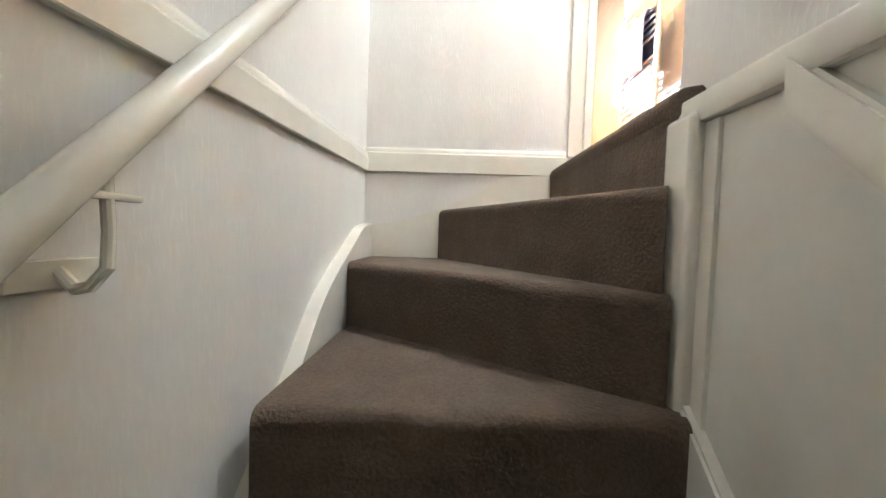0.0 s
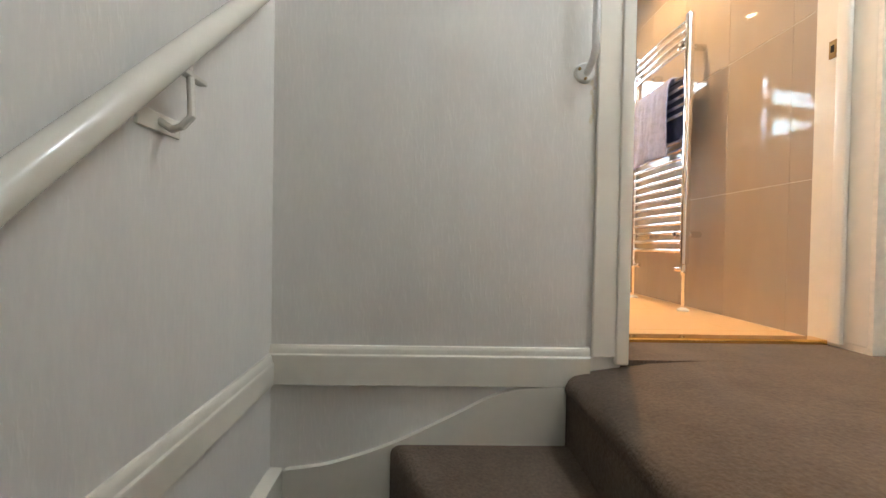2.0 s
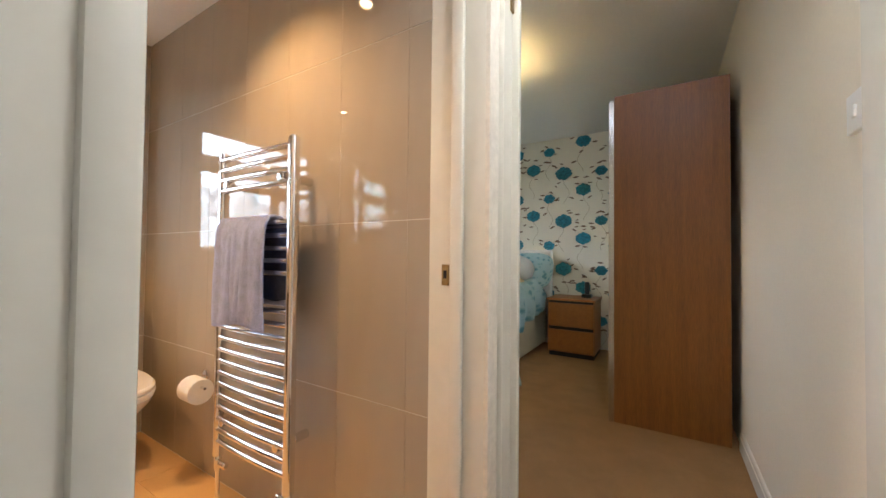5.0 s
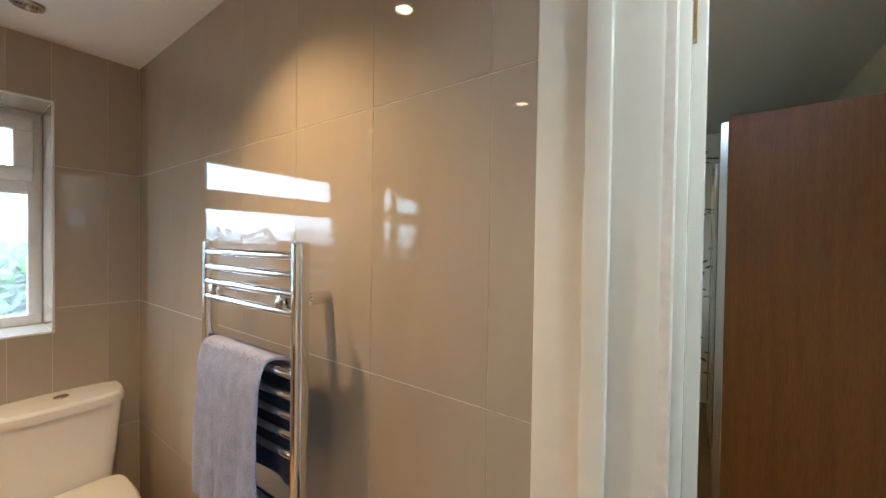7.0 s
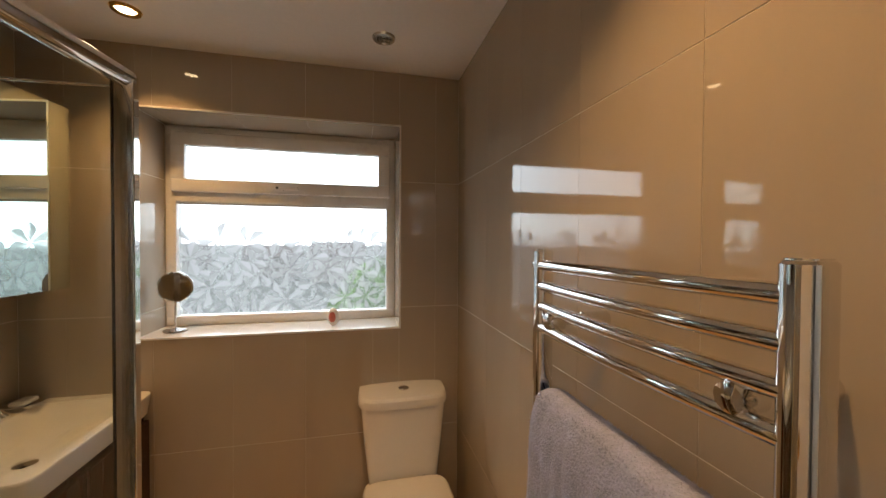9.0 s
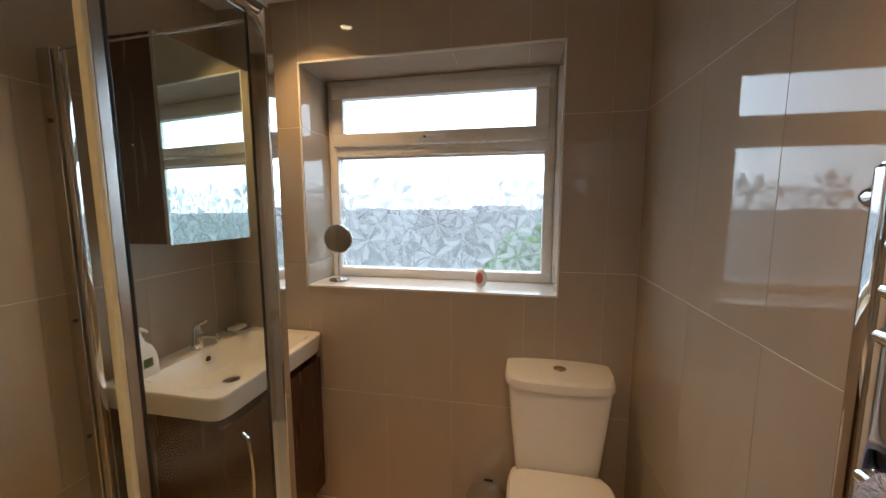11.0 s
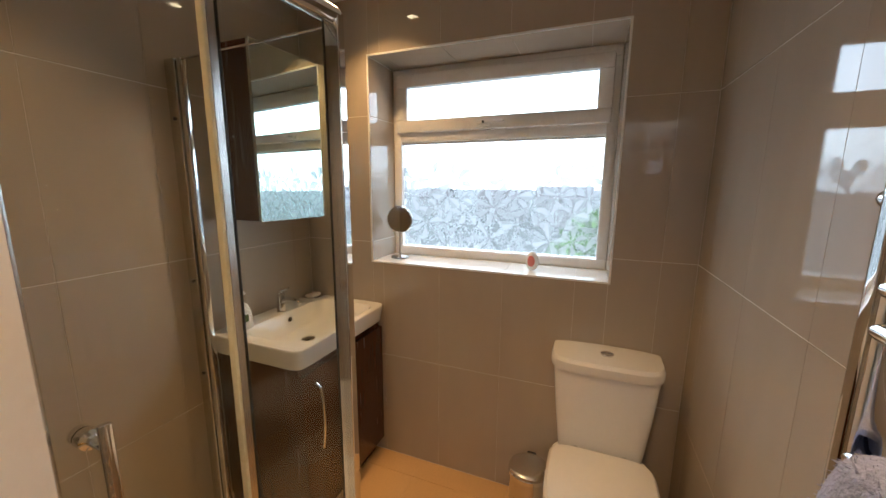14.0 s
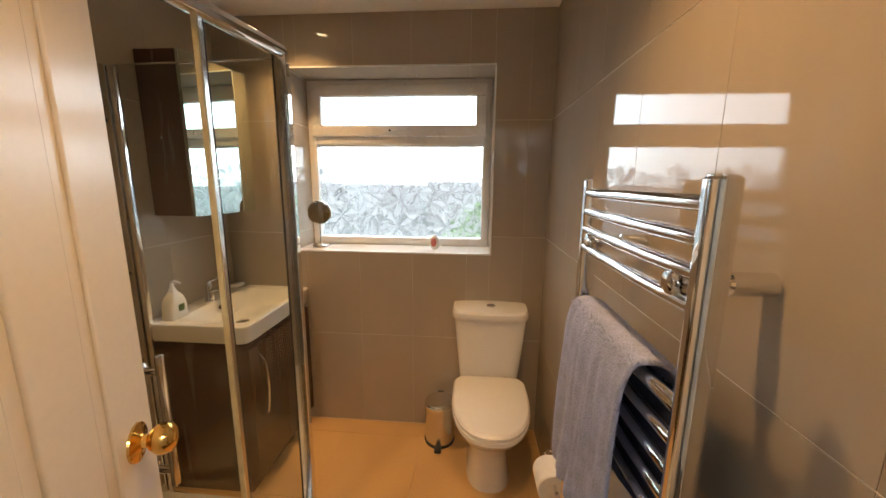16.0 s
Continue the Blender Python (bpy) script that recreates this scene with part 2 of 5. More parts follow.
def tube(bm, pts, r, seg=16, cap=True):
    pts = [Vector(p) for p in pts]
    rings = []
    for i, p in enumerate(pts):
        d = (pts[min(i + 1, len(pts) - 1)] - pts[max(i - 1, 0)]).normalized()
        if i == 0:
            u = d.cross(Vector((0, 0, 1)) if abs(d.z) < 0.9 else Vector((1, 0, 0)))
        u = (u - d * u.dot(d)).normalized()
        w = u.cross(d)
        rr = r[i] if isinstance(r, (list, tuple)) else r
        rings.append([p + rr * (math.cos(a) * u + math.sin(a) * w) for a in (k * math.tau / seg for k in range(seg))])
    return loft(bm, rings, cap)


def lathe(bm, profile, c=(0, 0, 0), seg=28, axis='z', cap=True):
    rings = []
    for r, h in profile:
        ring = []
        for k in range(seg):
            a = k * math.tau / seg
            p = (r * math.cos(a), r * math.sin(a), h)
            if axis == 'x':
                p = (h, p[0], p[1])
            elif axis == 'y':
                p = (p[1], h, p[0])
            ring.append(Vector(p) + Vector(c))
        rings.append(ring)
    return loft(bm, rings, cap)


def prism(bm, poly, z0, z1):
    return loft(bm, [[(x, y, z0) for x, y in poly], [(x, y, z1) for x, y in poly]])


def dshape(cx, cy, w, back, front, z, n=28, power=2.4):
    """A rounded outline, flat towards +y and round towards -y."""
    ring = []
    for k in range(n):
        a = k * math.tau / n
        c, s = math.cos(a), math.sin(a)
        p = power if s < 0 else 6
        x = math.copysign(abs(c) ** (2 / p), c) * w / 2
        y = math.copysign(abs(s) ** (2 / p), s) * (front if s < 0 else back)
        ring.append((cx + x, cy + y, z))
    return ring


def rrect(cx, cy, w, d, z, n=24, power=7):
    return [(cx + math.copysign(abs(math.cos(a)) ** (2 / power), math.cos(a)) * w / 2, cy + math.copysign(abs(math.sin(a)) ** (2 / power), math.sin(a)) * d / 2, z)
            for a in (k * math.tau / n + math.tau / n / 2 for k in range(n))]


def origin(ob):
    p = Vector((0, 0, 0))
    while ob:
        p += ob.location
        ob = ob.parent
    return p


def finish(bm, name, material, smooth=True, shift=None):
    bmesh.ops.recalc_face_normals(bm, faces=bm.faces)
    me = bpy.data.meshes.new(name)
    if shift is not None:
        bmesh.ops.translate(bm, vec=shift, verts=bm.verts)
    for f in bm.faces:
        f.smooth = smooth
    for e in bm.edges:
        if len(e.link_faces) == 2:
            p, q = (f.calc_area() for f in e.link_faces)
            turn = e.calc_face_angle(0.0)
            e.smooth = turn < radians(31) and not (turn > 0.08 and max(p, q) > 10 * min(p, q))
    bm.to_mesh(me)
    bm.free()
    me.materials.append(material)
    return me


def part(name, bm, material, parent, label="", local=False):
    ob = new(name, finish(bm, name, material, True, None if local else -origin(parent)))
    ob.parent = parent
    if label:
        ob["label"] = label
    return ob


def thing(name, at, label, category, group=""):
    ob = new(name)
    ob.location = at
    ob.empty_display_size = 0.1
    return tagged(ob, label, category, group)


def solid(name, bm, material, label, category, group=""):
    return tagged(new(name, finish(bm, name, material)), label, category, group)


def structure(name, bm, material, label="", smooth=True):
    return tagged(new(name, finish(bm, name, material, smooth)), label, kind="structure")

# ---- the large structure ----


bm = bmesh.new()
box(bm, 0.0012, 0.13, -2.19, 0.5, -0.2, CEIL)
wall_east = structure("wall_bathroom_east", bm, M_grout)
WX0, WX1, WZ0, WZ1, WD = -1.375, -0.291, 1.104, 2.062, 0.33
bm = bmesh.new()
box(bm, XL - 0.1, 0.0012, 0.0012, WD, -0.2, WZ0 - 0.0012)
box(bm, XL - 0.1, 0.0012, 0.0012, WD, WZ1 + 0.0012, CEIL)
box(bm, XL - 0.1, WX0 - 0.0012, 0.0012, WD, WZ0 - 0.0012, WZ1 + 0.0012)
box(bm, WX1 + 0.0012, 0.0012, 0.0012, WD, WZ0 - 0.0012, WZ1 + 0.0012)
wall_window = structure("wall_bathroom_north", bm, M_grout)
wall_west = structure("wall_bathroom_west", bx(XL - 0.12, XL - 0.0012, YB, 0.0012, -0.2, CEIL), M_grout)
wall_stairs = structure("wall_stairs_west", bx(XL - 0.12, XL, -5.2, YB - 0.1, -2.4, CEIL), M_wall)
bm = bmesh.new()
box(bm, XL, -0.80, YW, YB - 0.10, -2.4, CEIL)
box(bm, -0.80, 0.0012, YW, YB - 0.10, 2.06, CEIL)
wall_partition = structure("wall_partition", bm, M_wall)
bm = bmesh.new()
box(bm, XL - 0.0012, -0.80, YB - 0.10, YB - 0.0012, -0.2, CEIL)
box(bm, -0.80, 0.0012, YB - 0.10, YB - 0.0012, 2.06, CEIL)
wall_south_bath = structure("wall_bathroom_south", bm, M_grout)
structure("floor_bathroom", bx(XL, 0.008, -2.05, 0.01, -0.2, FL - 0.004), M_grout)
ceiling_bath = structure("ceiling_bathroom", bx(XL - 0.1, 0.13, YB - 0.05, WD, CEIL, CEIL + 0.1), M_ceil)
structure("ceiling_landing", bx(XL - 0.1, 0.13, -5.3, YB - 0.05, CEIL, CEIL + 0.1), M_ceil)
bm = bmesh.new()
box(bm, -0.90, -0.82, -5.2, -3.065, -0.036, CEIL, 0.004)
box(bm, -0.82, 0.02, -3.145, -3.065, -0.036, CEIL)
structure("wall_stairs_east", bm, M_wall)
bm = bmesh.new()
box(bm, 0.02, 0.13, -3.2, -2.928, -0.2, CEIL)
box(bm, 0.02, 0.13, -2.928, -2.19, 2.06, CEIL)
structure("wall_landing_east", bm, M_wall)
structure("wall_stairs_south", bx(XL, -0.8, -5.3, -5.2, -2.4, CEIL), M_wall)
structure("floor_hall", bx(XL, -0.8, -5.2, -3.0, -2.5, -2.4), M_carpet)
# stair spandrel
spandrel = structure("wall_stairs_spandrel", bx(-0.925, -0.83, -5.2, -3.10, -2.4, -0.085), M_panel)

# bedroom shell
BCEIL = 2.53
bm = bmesh.new()
box(bm, 0.13, 1.35, 0.0, 0.3, -0.1, BCEIL)
box(bm, 2.35, 3.7, 0.0, 0.3, -0.1, BCEIL)
box(bm, 1.35, 2.35, 0.0, 0.3, -0.1, 1.1)
box(bm, 1.35, 2.35, 0.0, 0.3, 1.95, BCEIL)
structure("wall_bedroom_north", bm, M_plaster)
structure("wall_bedroom_south", bx(0.13, 3.7, -3.05, -2.95, -0.1, BCEIL), M_plaster)
wall_paper = structure("wall_bedroom_east", bx(3.55, 3.7, -2.95, 0.0, -0.1, BCEIL), M_paper)
structure("wall_bedroom_west", bx(0.13, 0.145, -2.19, 0.0, -0.1, BCEIL), M_plaster)
structure("floor_bedroom", bx(0.085, 3.7, -2.95, 0.0, -0.2, FL), M_bedcarpet)
structure("ceiling_bedroom", bx(0.1, 3.7, -3.05, 0.3, BCEIL, BCEIL + 0.1), M_ceil)

# ---- landing and stairs ----


def step(name, poly, ztop, depth, label, round_edges):
    """A carpeted step: a prism whose exposed upper edges are rounded."""
    b = prism(bmesh.new(), poly, ztop - depth, ztop)
    b.edges.ensure_lookup_table()
    n = len(poly)
    want = []
    for e in b.edges:
        if all(abs(v.co.z - ztop) < 1e-6 for v in e.verts):
            mid = (e.verts[0].co + e.verts[1].co) / 2
            for i in round_edges:
                p, q = Vector(poly[i]), Vector(poly[(i + 1) % n])
                if (Vector((mid.x, mid.y)) - (p + q) / 2).length < 1e-4:
                    want.append(e)
    bmesh.ops.bevel(b, geom=want, offset=0.03, segments=5, affect='EDGES', profile=0.55)
    return tagged(new(name, finish(b, name, M_carpet)), label, kind="structure")


prof = [(-0.950, -0.5), (-0.950, -0.055), (-0.957, -0.040), (-0.958, -0.025), (-0.950, -0.008), (-0.935, 0.004), (-0.90, 0.010), (-0.82, 0.022), (-0.72, 0.036), (-0.55, 0.044), (0.085, 0.046), (0.085, -0.5)]
bm = loft(bmesh.new(), [[(x + d, y, z - d) for x, z in prof] for y, d in ((-3.152, 0.022), (-3.148, 0.010), (-3.138, 0.002), (-3.125, 0.0), (YW, 0.0))])
box(bm, -0.80, 0.02, YW, -2.045, -0.5, 0.045)
box(bm, 0.0, 0.085, YW, -2.19, -0.5, 0.0455)
structure("floor_landing", bm, M_carpet, "taupe carpeted landing with a rounded top step")
STAIR = "taupe carpet wrapped over a closed stair step"
step("stair_step", [(-1.445, YW), (-0.97, -3.16), (-0.93, -3.10), (-0.93, YW)], -0.190, 0.5, STAIR, [0])
step("stair_step", [(XL, -2.62), (-0.965, -3.185), (-0.93, -3.10), (-1.40, YW), (XL, YW)], -0.405, 0.5, STAIR, [0])
step("stair_step", [(XL + 0.045, -3.255), (-0.945, -3.235), (-0.945, -3.12), (XL + 0.045, -2.595)], -0.620, 0.5, STAIR, [0])
for k in range(1, 8):
    y0 = -3.25 - 0.225 * k
    step("stair_step", [(XL + 0.045, y0), (-0.925, y0), (-0.925, y0 + 0.26), (XL + 0.045, y0 + 0.26)], -0.620 - 0.213 * k, 0.5, STAIR, [0])


def board(name, outline, thick, axis, face, out, material, label):
    """A flat board of the given outline standing off a wall: axis is the wall's normal."""
    b = bmesh.new()
    if axis == 'x':
        rings = [[(face + s, y, z) for y, z in outline] for s in (0, out * thick)]
    else:
        rings = [[(x, face + s, z) for x, z in outline] for s in (0, out * thick)]
    loft(b, rings)
    bmesh.ops.bevel(b, geom=[e for e in b.edges], offset=min(0.004, thick / 3), segments=2, affect='EDGES')
    return structure(name, b, material, label)


def smooth_line(points, n=6):
    """Catmull-Rom through a few points."""
    p = [points[0]] + list(points) + [points[-1]]
    out = []
    for i in range(1, len(p) - 2):
        for k in range(n):
            t = k / n
            out.append(tuple(0.5 * (2 * p[i][j] + (p[i + 1][j] - p[i - 1][j]) * t + (2 * p[i - 1][j] - 5 * p[i][j] + 4 * p[i + 1][j] - p[i + 2][j]) * t * t
                                    + (3 * p[i][j] - p[i - 1][j] - 3 * p[i + 1][j] + p[i + 2][j]) * t ** 3) for j in (0, 1)))
    return out + [points[-1]]


top = smooth_line([(YW, -0.262), (-2.42, -0.283), (-2.56, -0.345), (-2.74, -0.425), (-2.89, -0.510), (-3.03, -0.635), (-3.22, -0.800), (-3.6, -1.06), (-5.1, -2.46)])
low = [(-5.1, -2.75), (-3.2, -1.4), (YW, -0.9)]
board("string_west", top + low, 0.040, 'x', XL, 1, M_gloss, "cream painted curved stair string on the wall")
top = smooth_line([(XL + 0.040, -0.264), (-1.60, -0.245), (-1.43, -0.188), (-1.27, -0.112), (-1.12, -0.042), (-0.955, -0.028)])
board("string_north", top + [(-0.955, -0.7), (XL + 0.040, -0.7)], 0.016, 'y', YW, -1, M_gloss, "cream painted curved stair string on the wall")


def skirting(name, a, b, z0, z1, n, label="cream painted skirting board with rounded top"):
    """A moulded board from a to b in plan; n points away from the wall."""
    a, b, n = Vector((*a, 0)), Vector((*b, 0)), Vector((*n, 0))
    h = z1 - z0
    prof = [(0, 0), (0.013, 0), (0.015, 0.002), (0.015, h - 0.030), (0.0145, h - 0.026), (0.011, h - 0.022), (0.010, h - 0.012), (0.008, h - 0.005), (0.005, h - 0.001), (0, h)]
    rings = [[p + n * d + Vector((0, 0, z0 + z)) for d, z in prof] for p in (a, b)]
    return structure(name, loft(bmesh.new(), rings), M_gloss, label)


skirting("skirting_north", (XL, YW), (-0.89, YW), -0.030, 0.078, (0, -1))
ob = skirting("skirting_west", (XL, -5.2), (XL, YW), -0.030, 0.055, (1, 0))
for v in ob.data.vertices:
    v.co.z += 0.058 * (v.co.y - YW)
skirting("skirting_bedroom", (0.145, -2.95), (1.64, -2.95), FL, FL + 0.10, (0, 1))
skirting("skirting_landing", (-0.82, -3.065), (0.02, -3.065), FL, FL + 0.10, (0, 1))

# newel, nosing cap and sloping rails on the open side of the stairs
structure("newel_post", bx(-0.955, -0.895, -3.20, -3.112, -2.2, -0.062, 0.012, 3), M_gloss, "square cream painted newel post with rounded edges")
structure("trim_cap", bx(-0.945, -0.82, -5.2, -3.075, -0.085, -0.030, 0.008), M_gloss, "cream painted cap board over the stair panel")
structure("trim_panel_post", bx(-0.934, -0.90, -3.235, -3.20, -1.2, -0.085, 0.004), M_gloss, "thin cream painted upright bead")


def slope_rail(name, y0, z0, y1, z1, h, x0, x1, label):
    b = bmesh.new()
    loft(b, [[(x0, y0, z0), (x1, y0, z0), (x1, y0, z0 - h), (x0, y0, z0 - h)], [(x0, y1, z1), (x1, y1, z1), (x1, y1, z1 - h), (x0, y1, z1 - h)]])
    bmesh.ops.bevel(b, geom=list(b.edges), offset=0.006, segments=2, affect='EDGES')
    return structure(name, b, M_gloss, label)


slope_rail("trim_sloping_rail", -3.365, -0.040, -5.1, -1.78, 0.085, -0.948, -0.895, "cream painted sloping rail beside the stairs")
slope_rail("string_east", -3.20, -0.60, -5.1, -2.40, 0.20, -0.952, -0.92, "cream painted sloping stair string")

# handrail
rail = thing("handrail", (-1.70, -4.4, -1.10), "cream painted round wall handrail on bent brackets", "handrail")
part("rail", tube(bmesh.new(), [(-1.72, -4.45, -1.195), (-1.72, -3.6, -0.312), (-1.72, -3.0, 0.312), (-1.72, -2.34, 1.012)], 0.0195, 24), M_gloss, rail)
for by, bz in ((-3.525, -0.252), (-2.665, 0.650)):
    b = tube(bmesh.new(), [(-1.72, by, bz), (-1.716, by, bz - 0.060), (-1.710, by - 0.008, bz - 0.095), (-1.722, by - 0.012, bz - 0.112), (-1.740, by - 0.008, bz - 0.116), (-1.766, by, bz - 0.100)], 0.006, 10)
    br = part("bracket", b, M_gloss, rail)
    part("bracket_plate", bx(XL, XL + 0.006, by - 0.045, by + 0.045, bz - 0.118, bz - 0.088, 0.002), M_gloss, br)
    part("saddle", bx(-1.728, -1.712, by - 0.035, by + 0.035, bz - 0.030, bz - 0.022, 0.002), M_gloss, br)

# grab handle by the bathroom door
grab = thing("grab_handle", (-0.912, YW, 0.98), "white metal grab handle screwed beside the door", "grab handle")
gz0, gz1, gx = 0.838, 1.138, -0.916
bend = [(0.045 * (1 - math.cos(a)), 0.045 * math.sin(a)) for a in (k * math.pi / 16 for k in range(9))]
curve = [(gx + 0.008 * u / 0.045, YW - 0.008 - 0.82 * w, gz0 + u) for u, w in bend]
curve = [(gx, YW, gz0)] + curve + [(gx + 0.008, YW - 0.045, (gz0 + gz1) / 2)] + [(x, y, gz0 + gz1 - z) for x, y, z in curve[::-1]] + [(gx, YW, gz1)]
part("bar", tube(bmesh.new(), curve, 0.0100, 18), M_plastic, grab)
for z in (gz0, gz1):
    pl = part("mounting_plate", lathe(bmesh.new(), [(0.028, YW - 0.001), (0.028, YW - 0.006), (0.023, YW - 0.010)], (gx - 0.004, 0, z), 22, 'y'), M_plastic, grab)
    for a in (0.6, 2.7, 4.7):
        part("screw", lathe(bmesh.new(), [(0.0045, YW - 0.006), (0.0045, YW - 0.0125), (0.002, YW - 0.013)], (gx - 0.004 + 0.0185 * math.cos(a), 0, z + 0.0185 * math.sin(a)), 8, 'y'), M_old_brass, pl)

# chipped paint below the handle
rng = random.Random(12)
for k in range(9):
    cx, cz, w, h = -0.896 + rng.uniform(-0.006, 0.006), 0.812 - 0.013 * k, rng.uniform(0.003, 0.008), rng.uniform(0.006, 0.013)
    ring = [(cx + w * rng.uniform(0.6, 1.1) * math.cos(a), cz + h * rng.uniform(0.6, 1.1) * math.sin(a)) for a in (q * math.tau / 11 for q in range(11))]
    b = loft(bmesh.new(), [[(x, YW - d, z) for x, z in ring] for d in (0.0, 0.0009)])
    part("paint_chip", b, M_plaster, wall_partition, "bare plaster where the paint has chipped")

# door linings and architraves
door_frame = structure("door_frame_bathroom", bx(-0.802, -0.788, YW + 0.002, -2.10, FL - 0.02, 2.06, 0.003), M_gloss, "cream gloss bathroom door lining")
for nm, b in (
    ("jamb", bx(-0.002, 0.022, -2.085, YB + 0.002, FL, 2.06, 0.004)),
    ("jamb", bx(-0.800, -0.772, -2.10, YB + 0.002, FL - 0.01, 2.06, 0.004)),
    ("door_stop", bx(-0.774, -0.756, -2.096, -2.06, FL - 0.01, 2.05, 0.003)),
    ("door_stop", bx(-0.018, 0.0, -2.115, -2.078, FL, 2.05, 0.005)),
    ("head", bx(-0.80, 0.02, YW + 0.002, YB + 0.002, 2.04, 2.07, 0.003)),
    ("corner_post", bx(0.0, 0.062, -2.187, -2.10, FL, 2.30, 0.014, 3)),
    ("architrave", bx(-0.885, -0.800, YW - 0.014, YW + 0.001, FL, 2.12, 0.004)),
    ("architrave", bx(-0.822, -0.786, YW - 0.022, YW + 0.001, FL - 0.02, 2.08, 0.006)),
    ("architrave", bx(-0.885, 0.01, YW - 0.016, YW + 0.001, 2.055, 2.14, 0.004)),
):
    part(nm, b, M_gloss, door_frame)
plate = part("strike_plate", bx(-0.006, -0.001, -2.068, -2.045, 1.005, 1.065, 0.001), M_old_brass, door_frame, "tarnished brass strike plate")
part("keyhole", bx(-0.0075, -0.005, -2.062, -2.052, 1.025, 1.048), M_dark, plate)

door_frame2 = structure("door_frame_bedroom", bx(0.062, 0.128, -2.205, -2.188, FL, 2.06, 0.003), M_gloss, "cream gloss bedroom door lining")
for nm, b in (
    ("architrave", bx(0.005, 0.0205, -3.005, -2.917, FL, 2.12, 0.005)),
    ("architrave", bx(0.005, 0.0205, -2.985, -2.19, 2.06, 2.14, 0.005)),
    ("jamb", bx(0.02, 0.132, -2.948, -2.923, FL, 2.06, 0.003)),
    ("jamb", bx(0.128, 0.150, -2.225, -2.188, FL, 2.06, 0.003)),
):
    part(nm, b, M_gloss, door_frame2)
for z in (0.305, 1.86):
    part("hinge", bx(0.108, 0.132, -2.2105, -2.204, z - 0.04, z + 0.04, 0.001), M_old_brass, door_frame2, "tarnished steel butt hinge")
structure("threshold_bathroom", bx(-0.772, 0.0, -2.068, -2.010, 0.040, FL + 0.006, 0.004), M_brass, "brass threshold strip at the bathroom door")
structure("threshold_bedroom", bx(0.075, 0.10, -2.923, -2.205, FL, FL + 0.007, 0.003), M_brass, "brass threshold strip at the bedroom door")

# ---- doors ----


def panel_door(name, at, angle, width, label):
    """A four-panel door leaf, hinged at its local origin, running along local +x; its seen face is local -y."""
    d = thing(name, at, label, "door")
    d.rotation_euler = (0, 0, radians(angle))
    h = 1.965
    part("leaf", bx(0.004, width - 0.004, -0.011, 0.011, 0.016, h - 0.004), M_door, d, local=True)
    st, mid, gap = 0.130, 0.090, 0.030
    zs = ((0.0, 0.215), (0.68, 0.84), (h - 0.115, h))
    for x0, x1 in ((0, st), (width - st, width)):
        part("stile", bx(x0, x1, -0.017, 0.017, 0.012, h, 0.004, 3), M_door, d, local=True)
    for z0, z1 in zs:
        part("rail", bx(st - 0.002, width - st + 0.002, -0.0168, 0.0168, max(z0, 0.012), z1, 0.004, 3), M_door, d, local=True)
    for (_, za), (zb, _) in zip(zs, zs[1:]):
        part("mullion", bx(width / 2 - mid / 2, width / 2 + mid / 2, -0.0167, 0.0167, za - 0.002, zb + 0.002, 0.004, 3), M_door, d, local=True)
        for x0, x1 in ((st, width / 2 - mid / 2), (width / 2 + mid / 2, width - st)):
            part("panel", bx(x0 + gap, x1 - gap, -0.0165, 0.0165, za + gap, zb - gap, 0.005, 3), M_door, d, local=True)
    kx, kz = width - 0.066, 0.945
    for s in (-1, 1):
        k = part("door_knob", lathe(bmesh.new(), [(0.013, 0.018 * s), (0.012, 0.036 * s), (0.020, 0.042 * s), (0.028, 0.052 * s), (0.030, 0.062 * s), (0.026, 0.074 * s), (0.016, 0.081 * s), (0.004, 0.083 * s)], (kx, 0, kz), 28, 'y'), M_brass, d, "polished brass door knob", local=True)
        part("rose", lathe(bmesh.new(), [(0.037, 0.0165 * s), (0.036, 0.021 * s), (0.020, 0.024 * s), (0.014, 0.028 * s)], (kx, 0, kz), 28, 'y'), M_brass, k, "polished brass rose", local=True)
    return d


# the bathroom door stands open against the shower; the bedroom door is open too
panel_door("bathroom_door", (-0.778, -1.985, FL), 112.6, 0.704, "cream painted panelled door standing open with brass knob")
panel_door("bedroom_door", (0.158, -2.185, FL), 50, 0.68, "cream painted panelled door standing wide open")

# ---- bathroom window ----
win = tagged(new("window_1"), "white plastic window with leaf patterned obscured lower pane", kind="structure")
win.location = (-0.84, 0.28, WZ0)
y0, y1 = 0.235, 0.300


def ring_frame(x0, x1, z0, z1, w, ya, yb, bev=0.006):
    b = bmesh.new()
    box(b, x0, x1, ya, yb, z0, z0 + w, bev)
    box(b, x0, x1, ya, yb, z1 - w, z1, bev)
    box(b, x0, x0 + w, ya, yb, z0 + w - 0.004, z1 - w + 0.004, bev)
    box(b, x1 - w, x1, ya, yb, z0 + w - 0.004, z1 - w + 0.004, bev)
    return b


b = ring_frame(WX0, WX1, WZ0, WZ1, 0.045, y0, y1)
box(b, WX0 + 0.04, WX1 - 0.04, y0, y1, 1.700, 1.755, 0.006)
part("window_frame", b, M_upvc, win)
part("sash", ring_frame(WX0 + 0.028, WX1 - 0.028, 1.748, 2.030, 0.062, y0 - 0.022, y0 + 0.02, 0.008), M_upvc, win)
part("glazing_bead", ring_frame(-1.357, -0.312, 1.128, 1.708, 0.018, y0 + 0.012, y0 + 0.03, 0.004), M_upvc, win)
pane = part("pane", bx(-1.36, -0.32, 0.268, 0.272, 1.14, 1.70), M_frost, win, "obscured glass pane with leaf pattern")
